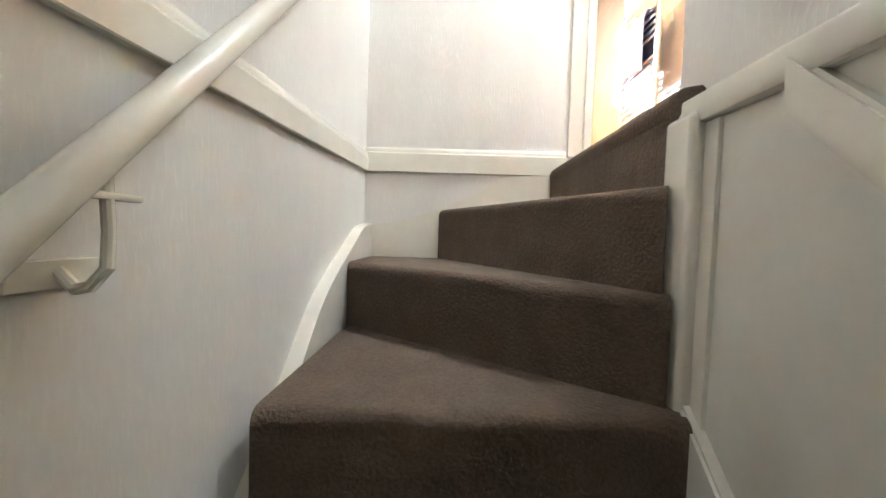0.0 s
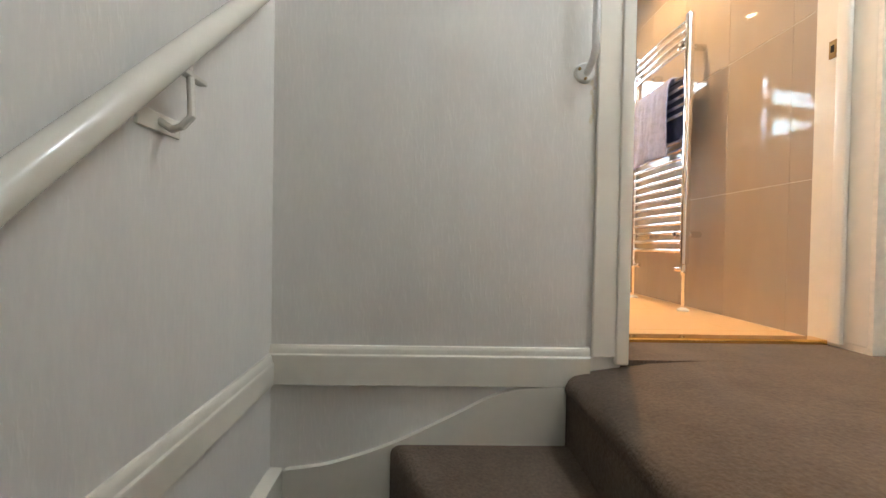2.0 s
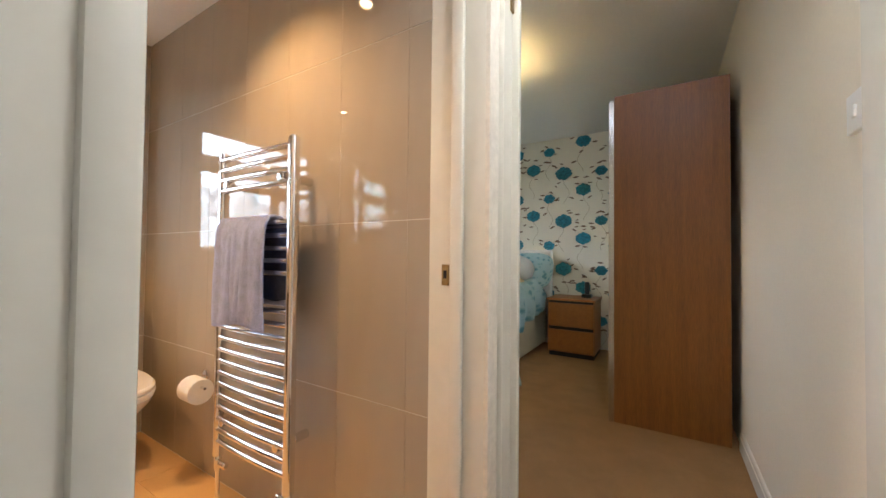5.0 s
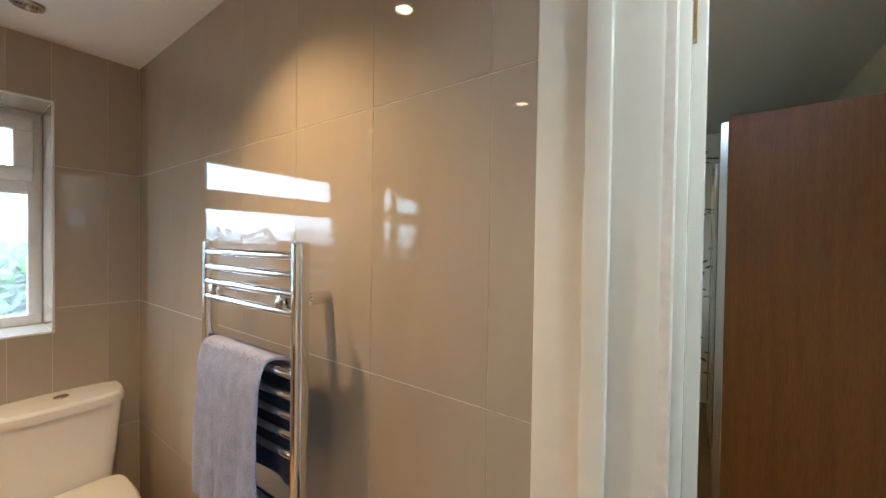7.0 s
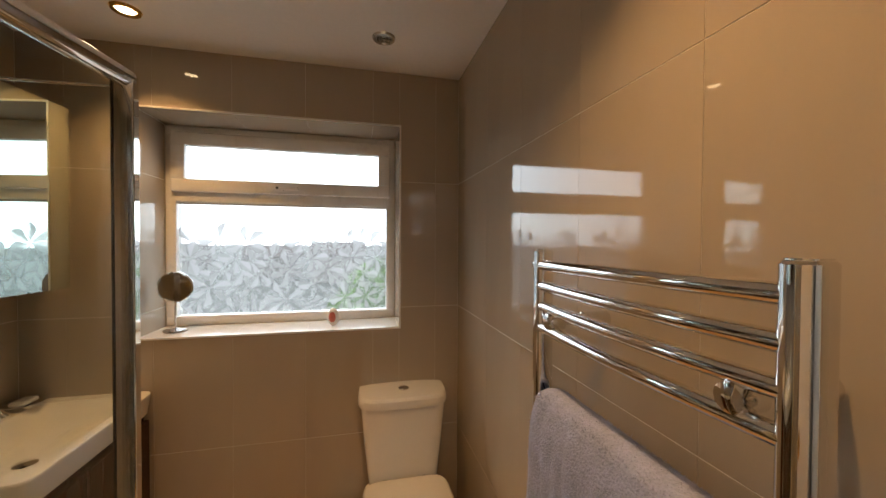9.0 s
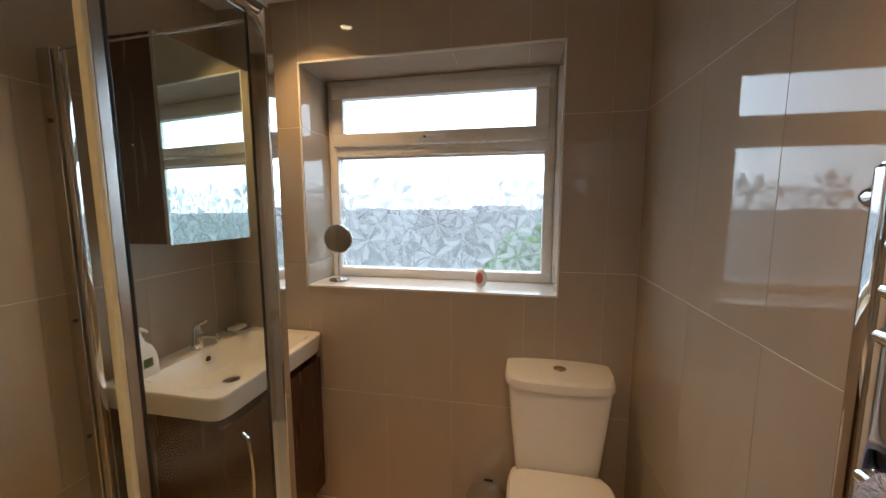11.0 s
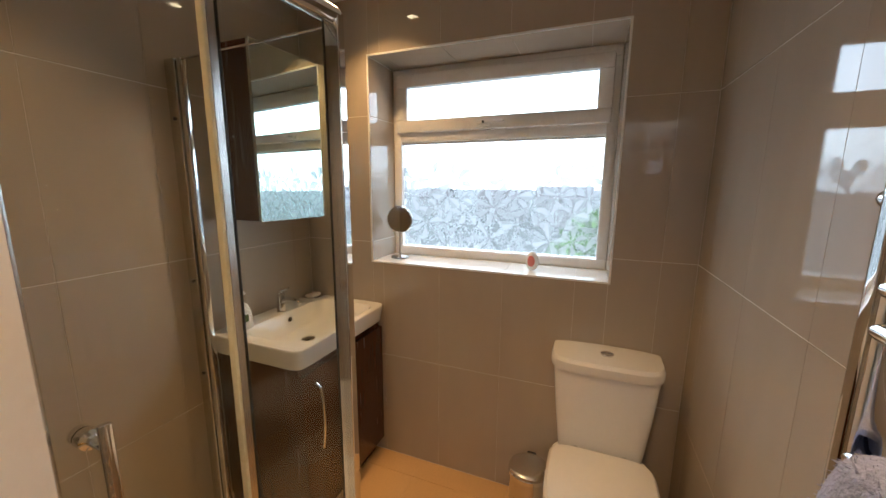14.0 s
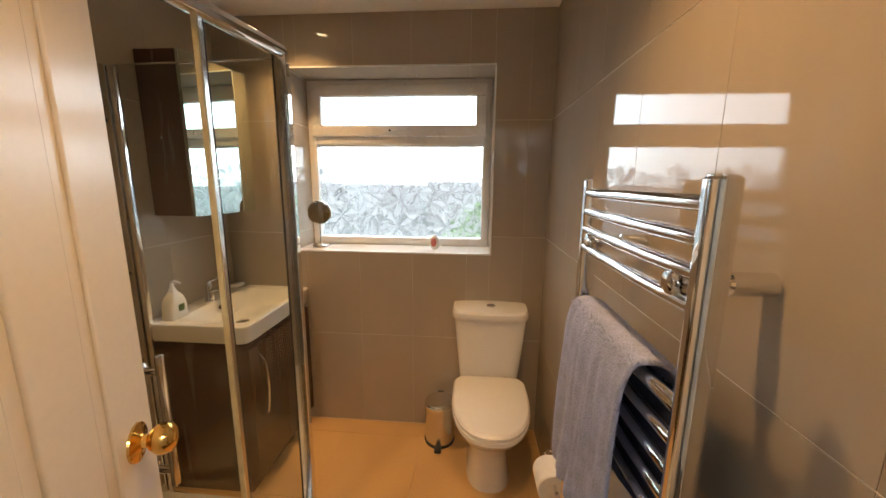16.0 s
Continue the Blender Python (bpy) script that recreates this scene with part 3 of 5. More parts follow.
pane_top = part("pane", bx(-1.33, -0.36, 0.245, 0.249, 1.80, 1.975), M_frost, win, "obscured glass pane")
hd = part("window_handle", bx(-0.905, -0.845, y0 - 0.034, y0 - 0.022, 1.762, 1.782, 0.004), M_plastic, win, "white plastic window handle")
part("lever", bx(-0.885, -0.775, y0 - 0.050, y0 - 0.036, 1.768, 1.784, 0.005), M_plastic, hd)
part("lock_button", lathe(bmesh.new(), [(0.006, y0 - 0.050), (0.006, y0 - 0.053), (0.003, y0 - 0.054)], (-0.872, 0, 1.776), 10, 'y'), M_black, hd)

# palmate leaves etched into the film of the lower pane: one sheet with the depth of its etching at every point
rng = random.Random(4)
FX = np.linspace(-1.352, -0.328, 420)
FZ = np.linspace(1.148, 1.69, 222)
GX, GZ = np.meshgrid(FX, FZ)
etch = 0.05 + 0.05 * np.clip((1.50 - GZ) / 0.3, 0, 1)


def leaflet(cx, cz, ang, length, wide, depth):
    """One toothed leaflet, its halves etched to different depths, with a rib and side veins."""
    u = ((GX - cx) * math.cos(ang) + (GZ - cz) * math.sin(ang)) / length
    v = (-(GX - cx) * math.sin(ang) + (GZ - cz) * math.cos(ang)) / wide
    half = np.interp(u, (0, 0.25, 0.45, 0.62, 0.80, 0.92, 1.0), (0, 0.15, 0.36, 0.46, 0.36, 0.16, 0))
    half = half * (1 + 0.10 * np.abs(np.mod(u * 9, 1) - 0.5) * 2)
    inside = (u > 0) & (u < 1) & (np.abs(v) < half)
    veins = 0.10 * np.sin(70 * (u - 0.55 * np.abs(v)))
    level = depth + np.where(v > 0, 0.17, -0.17) + veins + 0.25 * (np.abs(v) < 0.035) - 0.45 * (np.abs(np.abs(v) - half) < 0.04)
    etch[inside] = np.clip(level, 0.05, 0.95)[inside]


spread = []
for row in range(6):
    for col in range(12):
        spread.append((row, -1.40 + 0.100 * col + (0.050 if row % 2 else 0) + rng.uniform(-0.02, 0.02), 1.150 + 0.070 * row + rng.uniform(-0.02, 0.02)))
rng.shuffle(spread)
for row, cx, cz in spread:
    if row == 5 and rng.random() < 0.4:
        continue
    a0, size, count = rng.uniform(0, math.tau), rng.uniform(0.080, 0.112), rng.choice((5, 6, 6, 7))
    for k in range(count):
        leaflet(cx, cz, a0 + k * math.tau / (count + 0.6), size * rng.uniform(0.85, 1.05), size * 0.60, rng.uniform(0.32, 0.85) + (0.08 if row > 2 else -0.06))
nx = len(FX)
me = bpy.data.meshes.new("leaf_pattern")
me.from_pydata([(x + 0.84, 0.2662 - 0.28, z - WZ0) for x, z in zip(GX.ravel().tolist(), GZ.ravel().tolist())], [],
               [(q, q + 1, q + nx + 1, q + nx) for p in range(len(FZ) - 1) for q in range(p * nx, p * nx + nx - 1)])
me.attributes.new("etching", 'FLOAT', 'POINT').data.foreach_set("value", etch.ravel().astype(np.float32))
me.materials.append(M_film)
film = tagged(new("leaf_pattern", me), "pale etched palmate leaves on the glass", kind="stuff")
film.parent = win
for ob in (pane, pane_top, film):
    ob.visible_shadow = False

# outside, seen through the window
tagged(structure("ground", bx(-400, 400, 0.6, 900, -5.5, -5.4), M_ground), "dull green land reaching the horizon")
rng = random.Random(9)
for k in range(9):
    hx, hy = -70 + 17 * k + rng.uniform(-4, 4), 70 + rng.uniform(-10, 22)
    house = thing("house", (hx, hy, -5.4), "distant rendered house under a dark roof", "house", "distant houses")
    w, d, h = rng.uniform(7, 11), 8, rng.uniform(4.0, 4.9)
    part("wall", bx(hx - w / 2, hx + w / 2, hy, hy + d, -5.4, -5.4 + h), M_render, house)
    b = bmesh.new()
    loft(b, [[(hx - w / 2 - 0.3, hy - 0.4, -5.4 + h), (hx - w / 2 - 0.3, hy + d + 0.4, -5.4 + h), (hx - w / 2 - 0.3, hy + d / 2, -3.2 + h)],
             [(hx + w / 2 + 0.3, hy - 0.4, -5.4 + h), (hx + w / 2 + 0.3, hy + d + 0.4, -5.4 + h), (hx + w / 2 + 0.3, hy + d / 2, -3.2 + h)]])
    part("roof", b, M_roofs, house)


def clump(at, size, count, seed):
    """Loose leaf blades in an uneven heap."""
    r = random.Random(seed)
    v, f = [], []
    for _ in range(count):
        u = Vector((r.gauss(0, 1), r.gauss(0, 1), r.gauss(0, 1))).normalized() * r.uniform(0.4, 1) ** 0.5
        c = Vector(at) + Vector((u.x * size[0], u.y * size[1], u.z * size[2]))
        a = Vector((r.gauss(0, 1), r.gauss(0, 1), r.gauss(0, 1))).normalized() * 0.16
        b2 = a.cross(Vector((r.gauss(0, 1), r.gauss(0, 1), r.gauss(0, 1)))).normalized() * 0.07
        n = len(v)
        v += [c - a, c + b2, c + a, c - b2]
        f.append((n, n + 1, n + 2, n + 3))
    m = bpy.data.meshes.new("foliage")
    m.from_pydata(v, [], f)
    m.materials.append(M_leafgreen)
    return m


bush = tagged(new("hedge", clump((0.55, 8.5, -2.3), (2.3, 1.2, 3.5), 9000, 3)), "leafy green hedge in the garden below", kind="stuff")

# ---- towel radiator ----
RX = -0.112
rad = thing("towel_radiator", (RX, -1.285, 0.28), "tall chrome ladder towel radiator fixed to the tiles", "radiator")
for py in (-1.512, -1.065):
    b = loft(bmesh.new(), [rrect(RX, py, 0.036, 0.034, z, 32, 2.9) for z in (0.285, 1.492)] + [rrect(RX, py, 0.032, 0.030, 1.495, 32, 2.9)])
    post = part("upright", b, M_chrome, rad)
    part("end_cap", loft(bmesh.new(), [rrect(RX, py, 0.030, 0.028, z, 24, 2.9) for z in (1.4955, 1.497)]), M_chrome, post)
    s = 1 if py < -1.2 else -1
    for z in (1.36, 0.43):
        br = part("wall_bracket", lathe(bmesh.new(), [(0.008, RX), (0.008, RX + 0.05), (0.016, RX + 0.055), (0.016, RX + 0.109)], (0, py + 0.05 * s, z), 16, 'x'), M_chrome, rad)
        part("clamp", lathe(bmesh.new(), [(0.006, RX - 0.022), (0.015, RX - 0.020), (0.017, RX - 0.010), (0.017, RX + 0.012), (0.010, RX + 0.018)], (0, py + 0.05 * s, z), 16, 'x'), M_chrome, br)
    v = part("valve", lathe(bmesh.new(), [(0.010, 0.285), (0.014, 0.275), (0.014, 0.235), (0.009, 0.22), (0.008, FL)], (RX, py, 0), 16), M_chrome, rad)
    part("valve_head", lathe(bmesh.new(), [(0.007, py + 0.0), (0.013, py + 0.03 * s), (0.013, py + 0.055 * s), (0.008, py + 0.06 * s)], (RX, 0, 0.255), 14, 'y'), M_chrome, v)
    part("floor_collar", lathe(bmesh.new(), [(0.026, FL), (0.026, FL + 0.006), (0.012, FL + 0.016)], (RX, py, 0), 18), M_plastic, v)
vent = part("bleed_plug", lathe(bmesh.new(), [(0.012, -1.05), (0.012, -1.04), (0.009, -1.032), (0.006, -1.030)], (RX, 0, 1.466), 12, 'y'), M_chrome, rad)
BARS = [1.465, 1.423, 1.382, 1.340, 1.202, 1.155, 1.111, 1.068, 1.025] + [0.892 - 0.0455 * k for k in range(13)]
for z in BARS:
    b = tube(bmesh.new(), [(RX - 0.006, -1.505, z), (RX - 0.012, -1.40, z), (RX - 0.014, -1.29, z), (RX - 0.012, -1.18, z), (RX - 0.006, -1.07, z)], 0.0108, 16)
    part("bar", b, M_chrome, rad)


def drape(name, ya, yb, bar_z, front_z, back_z, off, material, label, folds, seed):
    """Cloth over a bar, with soft folds that deepen towards its hems."""
    r = random.Random(seed)
    ph = [r.uniform(0, 6.28) for _ in range(4)]
    path = [(RX + 0.030 + 0.012, back_z + (bar_z - back_z) * k / 8) for k in range(9)]
    path += [(RX - 0.006 + 0.044 * math.cos(a) * 0.8, bar_z + 0.006 + 0.018 * math.sin(a)) for a in (0.6, 1.2, 1.8, 2.4)]
    path += [(RX - 0.042 - off * (k / 14) ** 0.7, bar_z - 0.002 - (bar_z - front_z) * k / 14) for k in range(1, 15)]
    b = bmesh.new()
    rows = []
    n = 44
    for i, (x, z) in enumerate(path):
        line = []
        hang = max(0, i - 12) / 14
        for k in range(n + 1):
            u = k / n
            y = ya + (yb - ya) * (u + 0.03 * hang * math.sin(9 * u + ph[0]))
            wob = (0.003 + 0.015 * hang) * (math.sin(folds * u * 6.28 + ph[1] + 1.5 * hang) + 0.6 * math.sin(2.3 * folds * u * 6.28 + ph[2] - 2.0 * hang))
            fuzz = 0.0022 * noise.noise(Vector((u * 60, z * 110, seed)))
            line.append(b.verts.new((x - abs(wob) * 0.9 + fuzz if i > 9 else x, y, z + 0.012 * hang * math.sin(5 * u + ph[3]))))
        rows.append(line)
    for p, q in zip(rows, rows[1:]):
        for k in range(n):
            b.faces.new((p[k], p[k + 1], q[k + 1], q[k]))
    ob = solid(name, b, material, label, "towel")
    sol = ob.modifiers.new("thickness", 'SOLIDIFY')
    sol.thickness, sol.offset = 0.010, 0.0
    sub = ob.modifiers.new("soft", 'SUBSURF')
    sub.levels = sub.render_levels = 1
    return ob


drape("towel", -1.425, -1.105, 1.202, 0.825, 0.90, 0.004, M_towel, "folded lavender blue terry towel over a radiator bar", 2.6, 5)
# the towel's back layer, with its shade put into the colour
bm = bmesh.new()
rows = []
for i in range(17):
    z = 1.185 - 0.262 * i / 16
    rows.append([bm.verts.new((RX + 0.030 + 0.008 * math.sin(14 * k / 20 + 0.2 * i) * (0.3 + i / 16), -1.488 + 0.36 * k / 20, z + 0.006 * math.sin(k * 0.7) * i / 16)) for k in range(21)])
for p, q in zip(rows, rows[1:]):
    for k in range(20):
        bm.faces.new((p[k], p[k + 1], q[k + 1], q[k]))
back = solid("towel", bm, M_towel_shade, "back layer of the lavender terry towel behind the radiator bars, its shade painted navy", "towel")
back.modifiers.new("thickness", 'SOLIDIFY').thickness = 0.008

# ---- toilet ----
TX = -0.283
wc = thing("toilet", (TX, -0.30, FL), "white close-coupled ceramic toilet with the lid down", "toilet")
rings = [rrect(TX, -0.088, w, d, z, 32, 6) for w, d, z in ((0.26, 0.13, 0.430), (0.30, 0.145, 0.436), (0.312, 0.152, 0.47), (0.345, 0.158, 0.62), (0.372, 0.164, 0.775), (0.372, 0.164, 0.79))]
part("cistern", loft(bmesh.new(), rings), M_ceramic, wc)
rings = [dshape(TX, -0.05, w, 0.045, f, z, 40, 4.2) for w, f, z in ((0.375, 0.125, 0.786), (0.400, 0.142, 0.792), (0.404, 0.146, 0.806), (0.400, 0.144, 0.826), (0.388, 0.134, 0.838), (0.30, 0.08, 0.842), (0.1, 0.03, 0.843))]
lid = part("cistern_lid", loft(bmesh.new(), rings), M_ceramic, wc)
fl = part("flush_button", lathe(bmesh.new(), [(0.024, 0.842), (0.024, 0.847), (0.020, 0.849)], (TX + 0.004, -0.095, 0), 22), M_chrome, lid, "chrome flush button")
part("button_split", bx(TX - 0.016, TX + 0.024, -0.0962, -0.0938, 0.8492, 0.8498), M_seal, fl)
rings = [dshape(TX, -0.30, w, bk, f, z, 36, 2.5) for w, bk, f, z in (
    (0.215, 0.20, 0.17, FL), (0.205, 0.20, 0.165, FL + 0.03), (0.190, 0.20, 0.15, FL + 0.12), (0.205, 0.20, 0.165, FL + 0.20), (0.285, 0.20, 0.235, FL + 0.28), (0.345, 0.20, 0.315, FL + 0.345), (0.360, 0.20, 0.338, FL + 0.375), (0.355, 0.20, 0.334, FL + 0.385))]
part("bowl", loft(bmesh.new(), rings), M_ceramic, wc)
rings = [dshape(TX, -0.33, w, bk, f, z, 40, 2.35) for w, bk, f, z in ((0.352, 0.150, 0.312, FL + 0.387), (0.366, 0.155, 0.322, FL + 0.390), (0.366, 0.155, 0.322, FL + 0.402), (0.356, 0.150, 0.316, FL + 0.405))]
part("seat", loft(bmesh.new(), rings), M_seat, wc)
rings = [dshape(TX, -0.33, w, bk, f, z, 40, 2.35) for w, bk, f, z in ((0.350, 0.150, 0.310, FL + 0.407), (0.362, 0.153, 0.320, FL + 0.410), (0.362, 0.153, 0.320, FL + 0.422), (0.345, 0.146, 0.308, FL + 0.431), (0.25, 0.10, 0.22, FL + 0.436), (0.08, 0.03, 0.06, FL + 0.437))]
part("seat_lid", loft(bmesh.new(), rings), M_seat, wc)
for s in (-0.085, 0.085):
    part("hinge", lathe(bmesh.new(), [(0.014, FL + 0.385), (0.014, FL + 0.425), (0.010, FL + 0.43)], (TX + s, -0.185, 0), 14), M_chrome, wc)
part("shelf", bx(TX - 0.14, TX + 0.14, -0.18, -0.01, 0.40, 0.432, 0.01), M_ceramic, wc)

# ---- pedal bin ----
BX, BY = -0.545, -0.125
pbin = thing("pedal_bin", (BX, BY, FL), "small brushed chrome pedal bin on the floor", "bin")
part("body", lathe(bmesh.new(), [(0.080, FL + 0.012), (0.080, FL + 0.215)], (BX, BY, 0), 36), M_satin, pbin)
part("base_ring", lathe(bmesh.new(), [(0.083, FL), (0.085, FL + 0.012), (0.081, FL + 0.016)], (BX, BY, 0), 36), M_black, pbin)
part("rim", lathe(bmesh.new(), [(0.081, FL + 0.213), (0.086, FL + 0.216), (0.086, FL + 0.232), (0.082, FL + 0.235)], (BX, BY, 0), 36), M_chrome, pbin)
part("lid", lathe(bmesh.new(), [(0.083, FL + 0.235), (0.081, FL + 0.243), (0.070, FL + 0.249), (0.04, FL + 0.253), (0.005, FL + 0.254)], (BX, BY, 0), 36), M_satin, pbin)
part("pedal", bx(BX - 0.018, BX + 0.018, BY - 0.125, BY - 0.078, FL + 0.005, FL + 0.022, 0.004), M_black, pbin, "black plastic pedal")
part("lid_hinge", bx(BX - 0.02, BX + 0.02, BY + 0.075, BY + 0.092, FL + 0.215, FL + 0.245, 0.005), M_black, pbin)

# ---- vanity unit and basin ----
van = thing("vanity_unit", (-1.55, -0.30, FL), "dark walnut two-door vanity unit under the basin", "cabinet")
part("body", bx(XL + 0.002, -1.345, -0.575, -0.012, FL + 0.08, 0.795, 0.002), M_walnut, van)
part("plinth", bx(XL + 0.002, -1.375, -0.565, -0.02, FL, FL + 0.08), M_walnut, van)
for ya, yb, hy in ((-0.577, -0.296, -0.505), (-0.292, -0.012, None)):
    dr = part("door", bx(-1.345, -1.325, ya, yb, FL + 0.085, 0.770, 0.002), M_walnut, van)
    if hy:
        part("handle", tube(bmesh.new(), [(-1.325, hy, 0.425), (-1.305, hy, 0.440), (-1.296, hy, 0.50), (-1.292, hy, 0.57), (-1.296, hy, 0.64), (-1.305, hy, 0.70), (-1.325, hy, 0.715)], 0.0055, 10), M_chrome, dr, "bowed chrome handle")
bas = thing("basin", (-1.55, -0.30, 0.80), "white ceramic basin on the walnut vanity unit", "basin")
z1, z0 = 0.888, 0.798
bm = bmesh.new()
o = [rrect(-1.5365, -0.305, w, d, z, 48, 14) for w, d, z in ((0.40, 0.53, z0), (0.445, 0.590, z0 + 0.012), (0.462, 0.606, z1 - 0.006), (0.458, 0.602, z1))]
i = [rrect(-1.500, -0.305, w, d, z, 48, pw) for w, d, z, pw in ((0.335, 0.510, z1, 8), (0.325, 0.500, z1 - 0.006, 7), (0.290, 0.46, z1 - 0.05, 5), (0.22, 0.38, z1 - 0.078, 4), (0.05, 0.06, z1 - 0.086, 2.2))]
loft(bm, o + i)
part("bowl", bm, M_ceramic, bas)
part("waste", lathe(bmesh.new(), [(0.030, z1 - 0.086), (0.030, z1 - 0.080), (0.024, z1 - 0.077), (0.006, z1 - 0.076)], (-1.500, -0.345, 0), 24), M_chrome, bas, "chrome basin waste")
part("overflow", lathe(bmesh.new(), [(0.011, -1.640), (0.011, -1.636), (0.007, -1.634)], (0, -0.305, z1 - 0.028), 16, 'x'), M_dark, bas)
tap = thing("basin_tap", (-1.705, -0.285, z1), "chrome mono basin mixer tap", "tap")
part("body", lathe(bmesh.new(), [(0.024, z1), (0.022, z1 + 0.01), (0.020, z1 + 0.075), (0.017, z1 + 0.085)], (-1.705, -0.285, 0), 22), M_chrome, tap)
part("spout", tube(bmesh.new(), [(-1.705, -0.285, z1 + 0.045), (-1.66, -0.285, z1 + 0.062), (-1.61, -0.285, z1 + 0.060), (-1.595, -0.285, z1 + 0.045)], [0.014, 0.013, 0.012, 0.012], 14), M_chrome, tap)
part("lever", tube(bmesh.new(), [(-1.705, -0.285, z1 + 0.088), (-1.70, -0.285, z1 + 0.104), (-1.655, -0.285, z1 + 0.118)], [0.016, 0.012, 0.006], 12), M_chrome, tap)
dish = thing("soap_dish", (-1.69, -0.085, z1), "clear soap dish holding a bar of soap", "soap dish")
part("dish", lathe(bmesh.new(), [(0.030, z1 + 0.001), (0.050, z1 + 0.012), (0.060, z1 + 0.022), (0.057, z1 + 0.023), (0.028, z1 + 0.008)], (-1.69, -0.085, 0), 24), M_chrome, dish)
part("soap", bx(-1.715, -1.665, -0.125, -0.05, z1 + 0.014, z1 + 0.034, 0.01, 3), M_ceramic, dish)
soap = thing("soap_dispenser", (-1.685, -0.525, z1), "white plastic pump soap bottle on the basin edge", "soap bottle")
part("bottle", loft(bmesh.new(), [rrect(-1.685, -0.525, w, d, z1 + z, 24, 4) for w, d, z in ((0.060, 0.090, 0.0), (0.064, 0.096, 0.01), (0.060, 0.090, 0.07), (0.046, 0.066, 0.10), (0.026, 0.026, 0.118), (0.026, 0.026, 0.128))]), M_plastic, soap)
part("pump", tube(bmesh.new(), [(-1.685, -0.525, z1 + 0.128), (-1.685, -0.525, z1 + 0.158), (-1.672, -0.525, z1 + 0.164), (-1.645, -0.525, z1 + 0.158)], [0.012, 0.007, 0.008, 0.005], 12), M_plastic, soap)
part("label_mark", bx(-1.6525, -1.651, -0.54, -0.51, z1 + 0.035, z1 + 0.065), M_leafgreen, soap, "small green printed mark")

# ---- mirror cabinet ----
cab = thing("mirror_cabinet", (-1.68, -0.25, 1.325), "dark walnut wall cabinet with a mirrored front", "cabinet")
part("body", bx(XL + 0.002, -1.592, -0.474, -0.080, 1.333, 2.004, 0.002), M_walnut, cab)
b = bx(0, 0.016, 0, 0.388, 1.331, 2.006, 0.0015)
bmesh.ops.transform(b, matrix=Matrix.Translation((-1.591, -0.474, 0)) @ Matrix.Rotation(radians(-5), 4, 'Z'), verts=b.verts)
part("mirror_door", b, M_silver_mirror, cab, "frameless mirror door standing slightly ajar")
part("shelf_pin", lathe(bmesh.new(), [(0.003, -0.474), (0.003, -0.4765), (0.001, -0.477)], (-1.69, 0, 1.66), 8, 'y'), M_plastic, cab)

# ---- shower enclosure ----
P0, P1, P2, P3 = (-1.045, -0.672), (-1.088, -1.000), (-1.156, -1.305), (-1.30, -1.99)
shw = thing("shower_enclosure", (-1.40, -1.3, FL), "chrome framed glass shower enclosure with sliding door", "shower")
HT = 1.925


def upright(name, x, y, w, d, z0, z1, m, parent, turn=0.0, bev=0.003, label=""):
    b = bx(-w / 2, w / 2, -d / 2, d / 2, z0, z1, bev)
    bmesh.ops.transform(b, matrix=Matrix.Translation((x, y, 0)) @ Matrix.Rotation(radians(turn), 4, 'Z'), verts=b.verts)
    return part(name, b, m, parent, label)


def sheet(a, c, z0, z1, thick=0.005):
    a, c = Vector((*a, 0)), Vector((*c, 0))
    n = Vector((-(c - a).y, (c - a).x, 0)).normalized() * thick / 2
    b = bmesh.new()
    loft(b, [[p + s + Vector((0, 0, z)) for p, s in ((a, n), (c, n), (c, -n), (a, -n))] for z in (z0, z1)])
    return b


TZ = FL + 0.06
upright("corner_post", -1.046, -0.674, 0.042, 0.034, TZ, HT, M_chrome, shw, 8)
upright("post_seal", -1.066, -0.690, 0.006, 0.014, TZ, HT - 0.02, M_seal, shw, 8)
upright("wall_profile", XL + 0.028, -0.640, 0.050, 0.032, TZ, HT - 0.03, M_satin, shw)
upright("wall_profile", XL + 0.068, -0.640, 0.022, 0.022, TZ, HT - 0.03, M_chrome, shw)
for z in (0.75, 1.12, 1.70):
    part("screw_cap", lathe(bmesh.new(), [(0.006, -0.657), (0.006, -0.660), (0.003, -0.661)], (XL + 0.03, 0, z), 10, 'y'), M_seal, shw)
mid = upright("door_edge_strip", P1[0], P1[1], 0.012, 0.022, TZ, HT - 0.02, M_satin, shw, 10, 0.002)
upright("clear_seal", P1[0] + 0.004, P1[1] - 0.017, 0.014, 0.010, TZ, HT - 0.02, M_pale_seal, shw, 10, 0.002, "yellowed clear plastic seal")
upright("clear_seal", P1[0] - 0.004, P1[1] + 0.018, 0.010, 0.006, TZ, HT - 0.02, M_seal, shw, 10, 0.001)
upright("door_stile", P2[0], P2[1] + 0.006, 0.026, 0.016, TZ, HT - 0.01, M_satin, shw, 12)
upright("door_stile", P2[0] - 0.006, P2[1] - 0.042, 0.030, 0.046, TZ, HT - 0.01, M_satin, shw, 12)
upright("stile_seal", P2[0] + 0.004, P2[1] - 0.011, 0.026, 0.016, TZ, HT - 0.02, M_seal, shw, 12, 0.002, "black rubber seal")
for a, c in ((P0, P1), (P1, P2), (P2, P3), ((XL + 0.07, -0.640), (-1.066, -0.672))):
    g = part("glass_panel", sheet(a, c, TZ + 0.01, HT - 0.03), M_glass, shw)
    g.visible_shadow = False
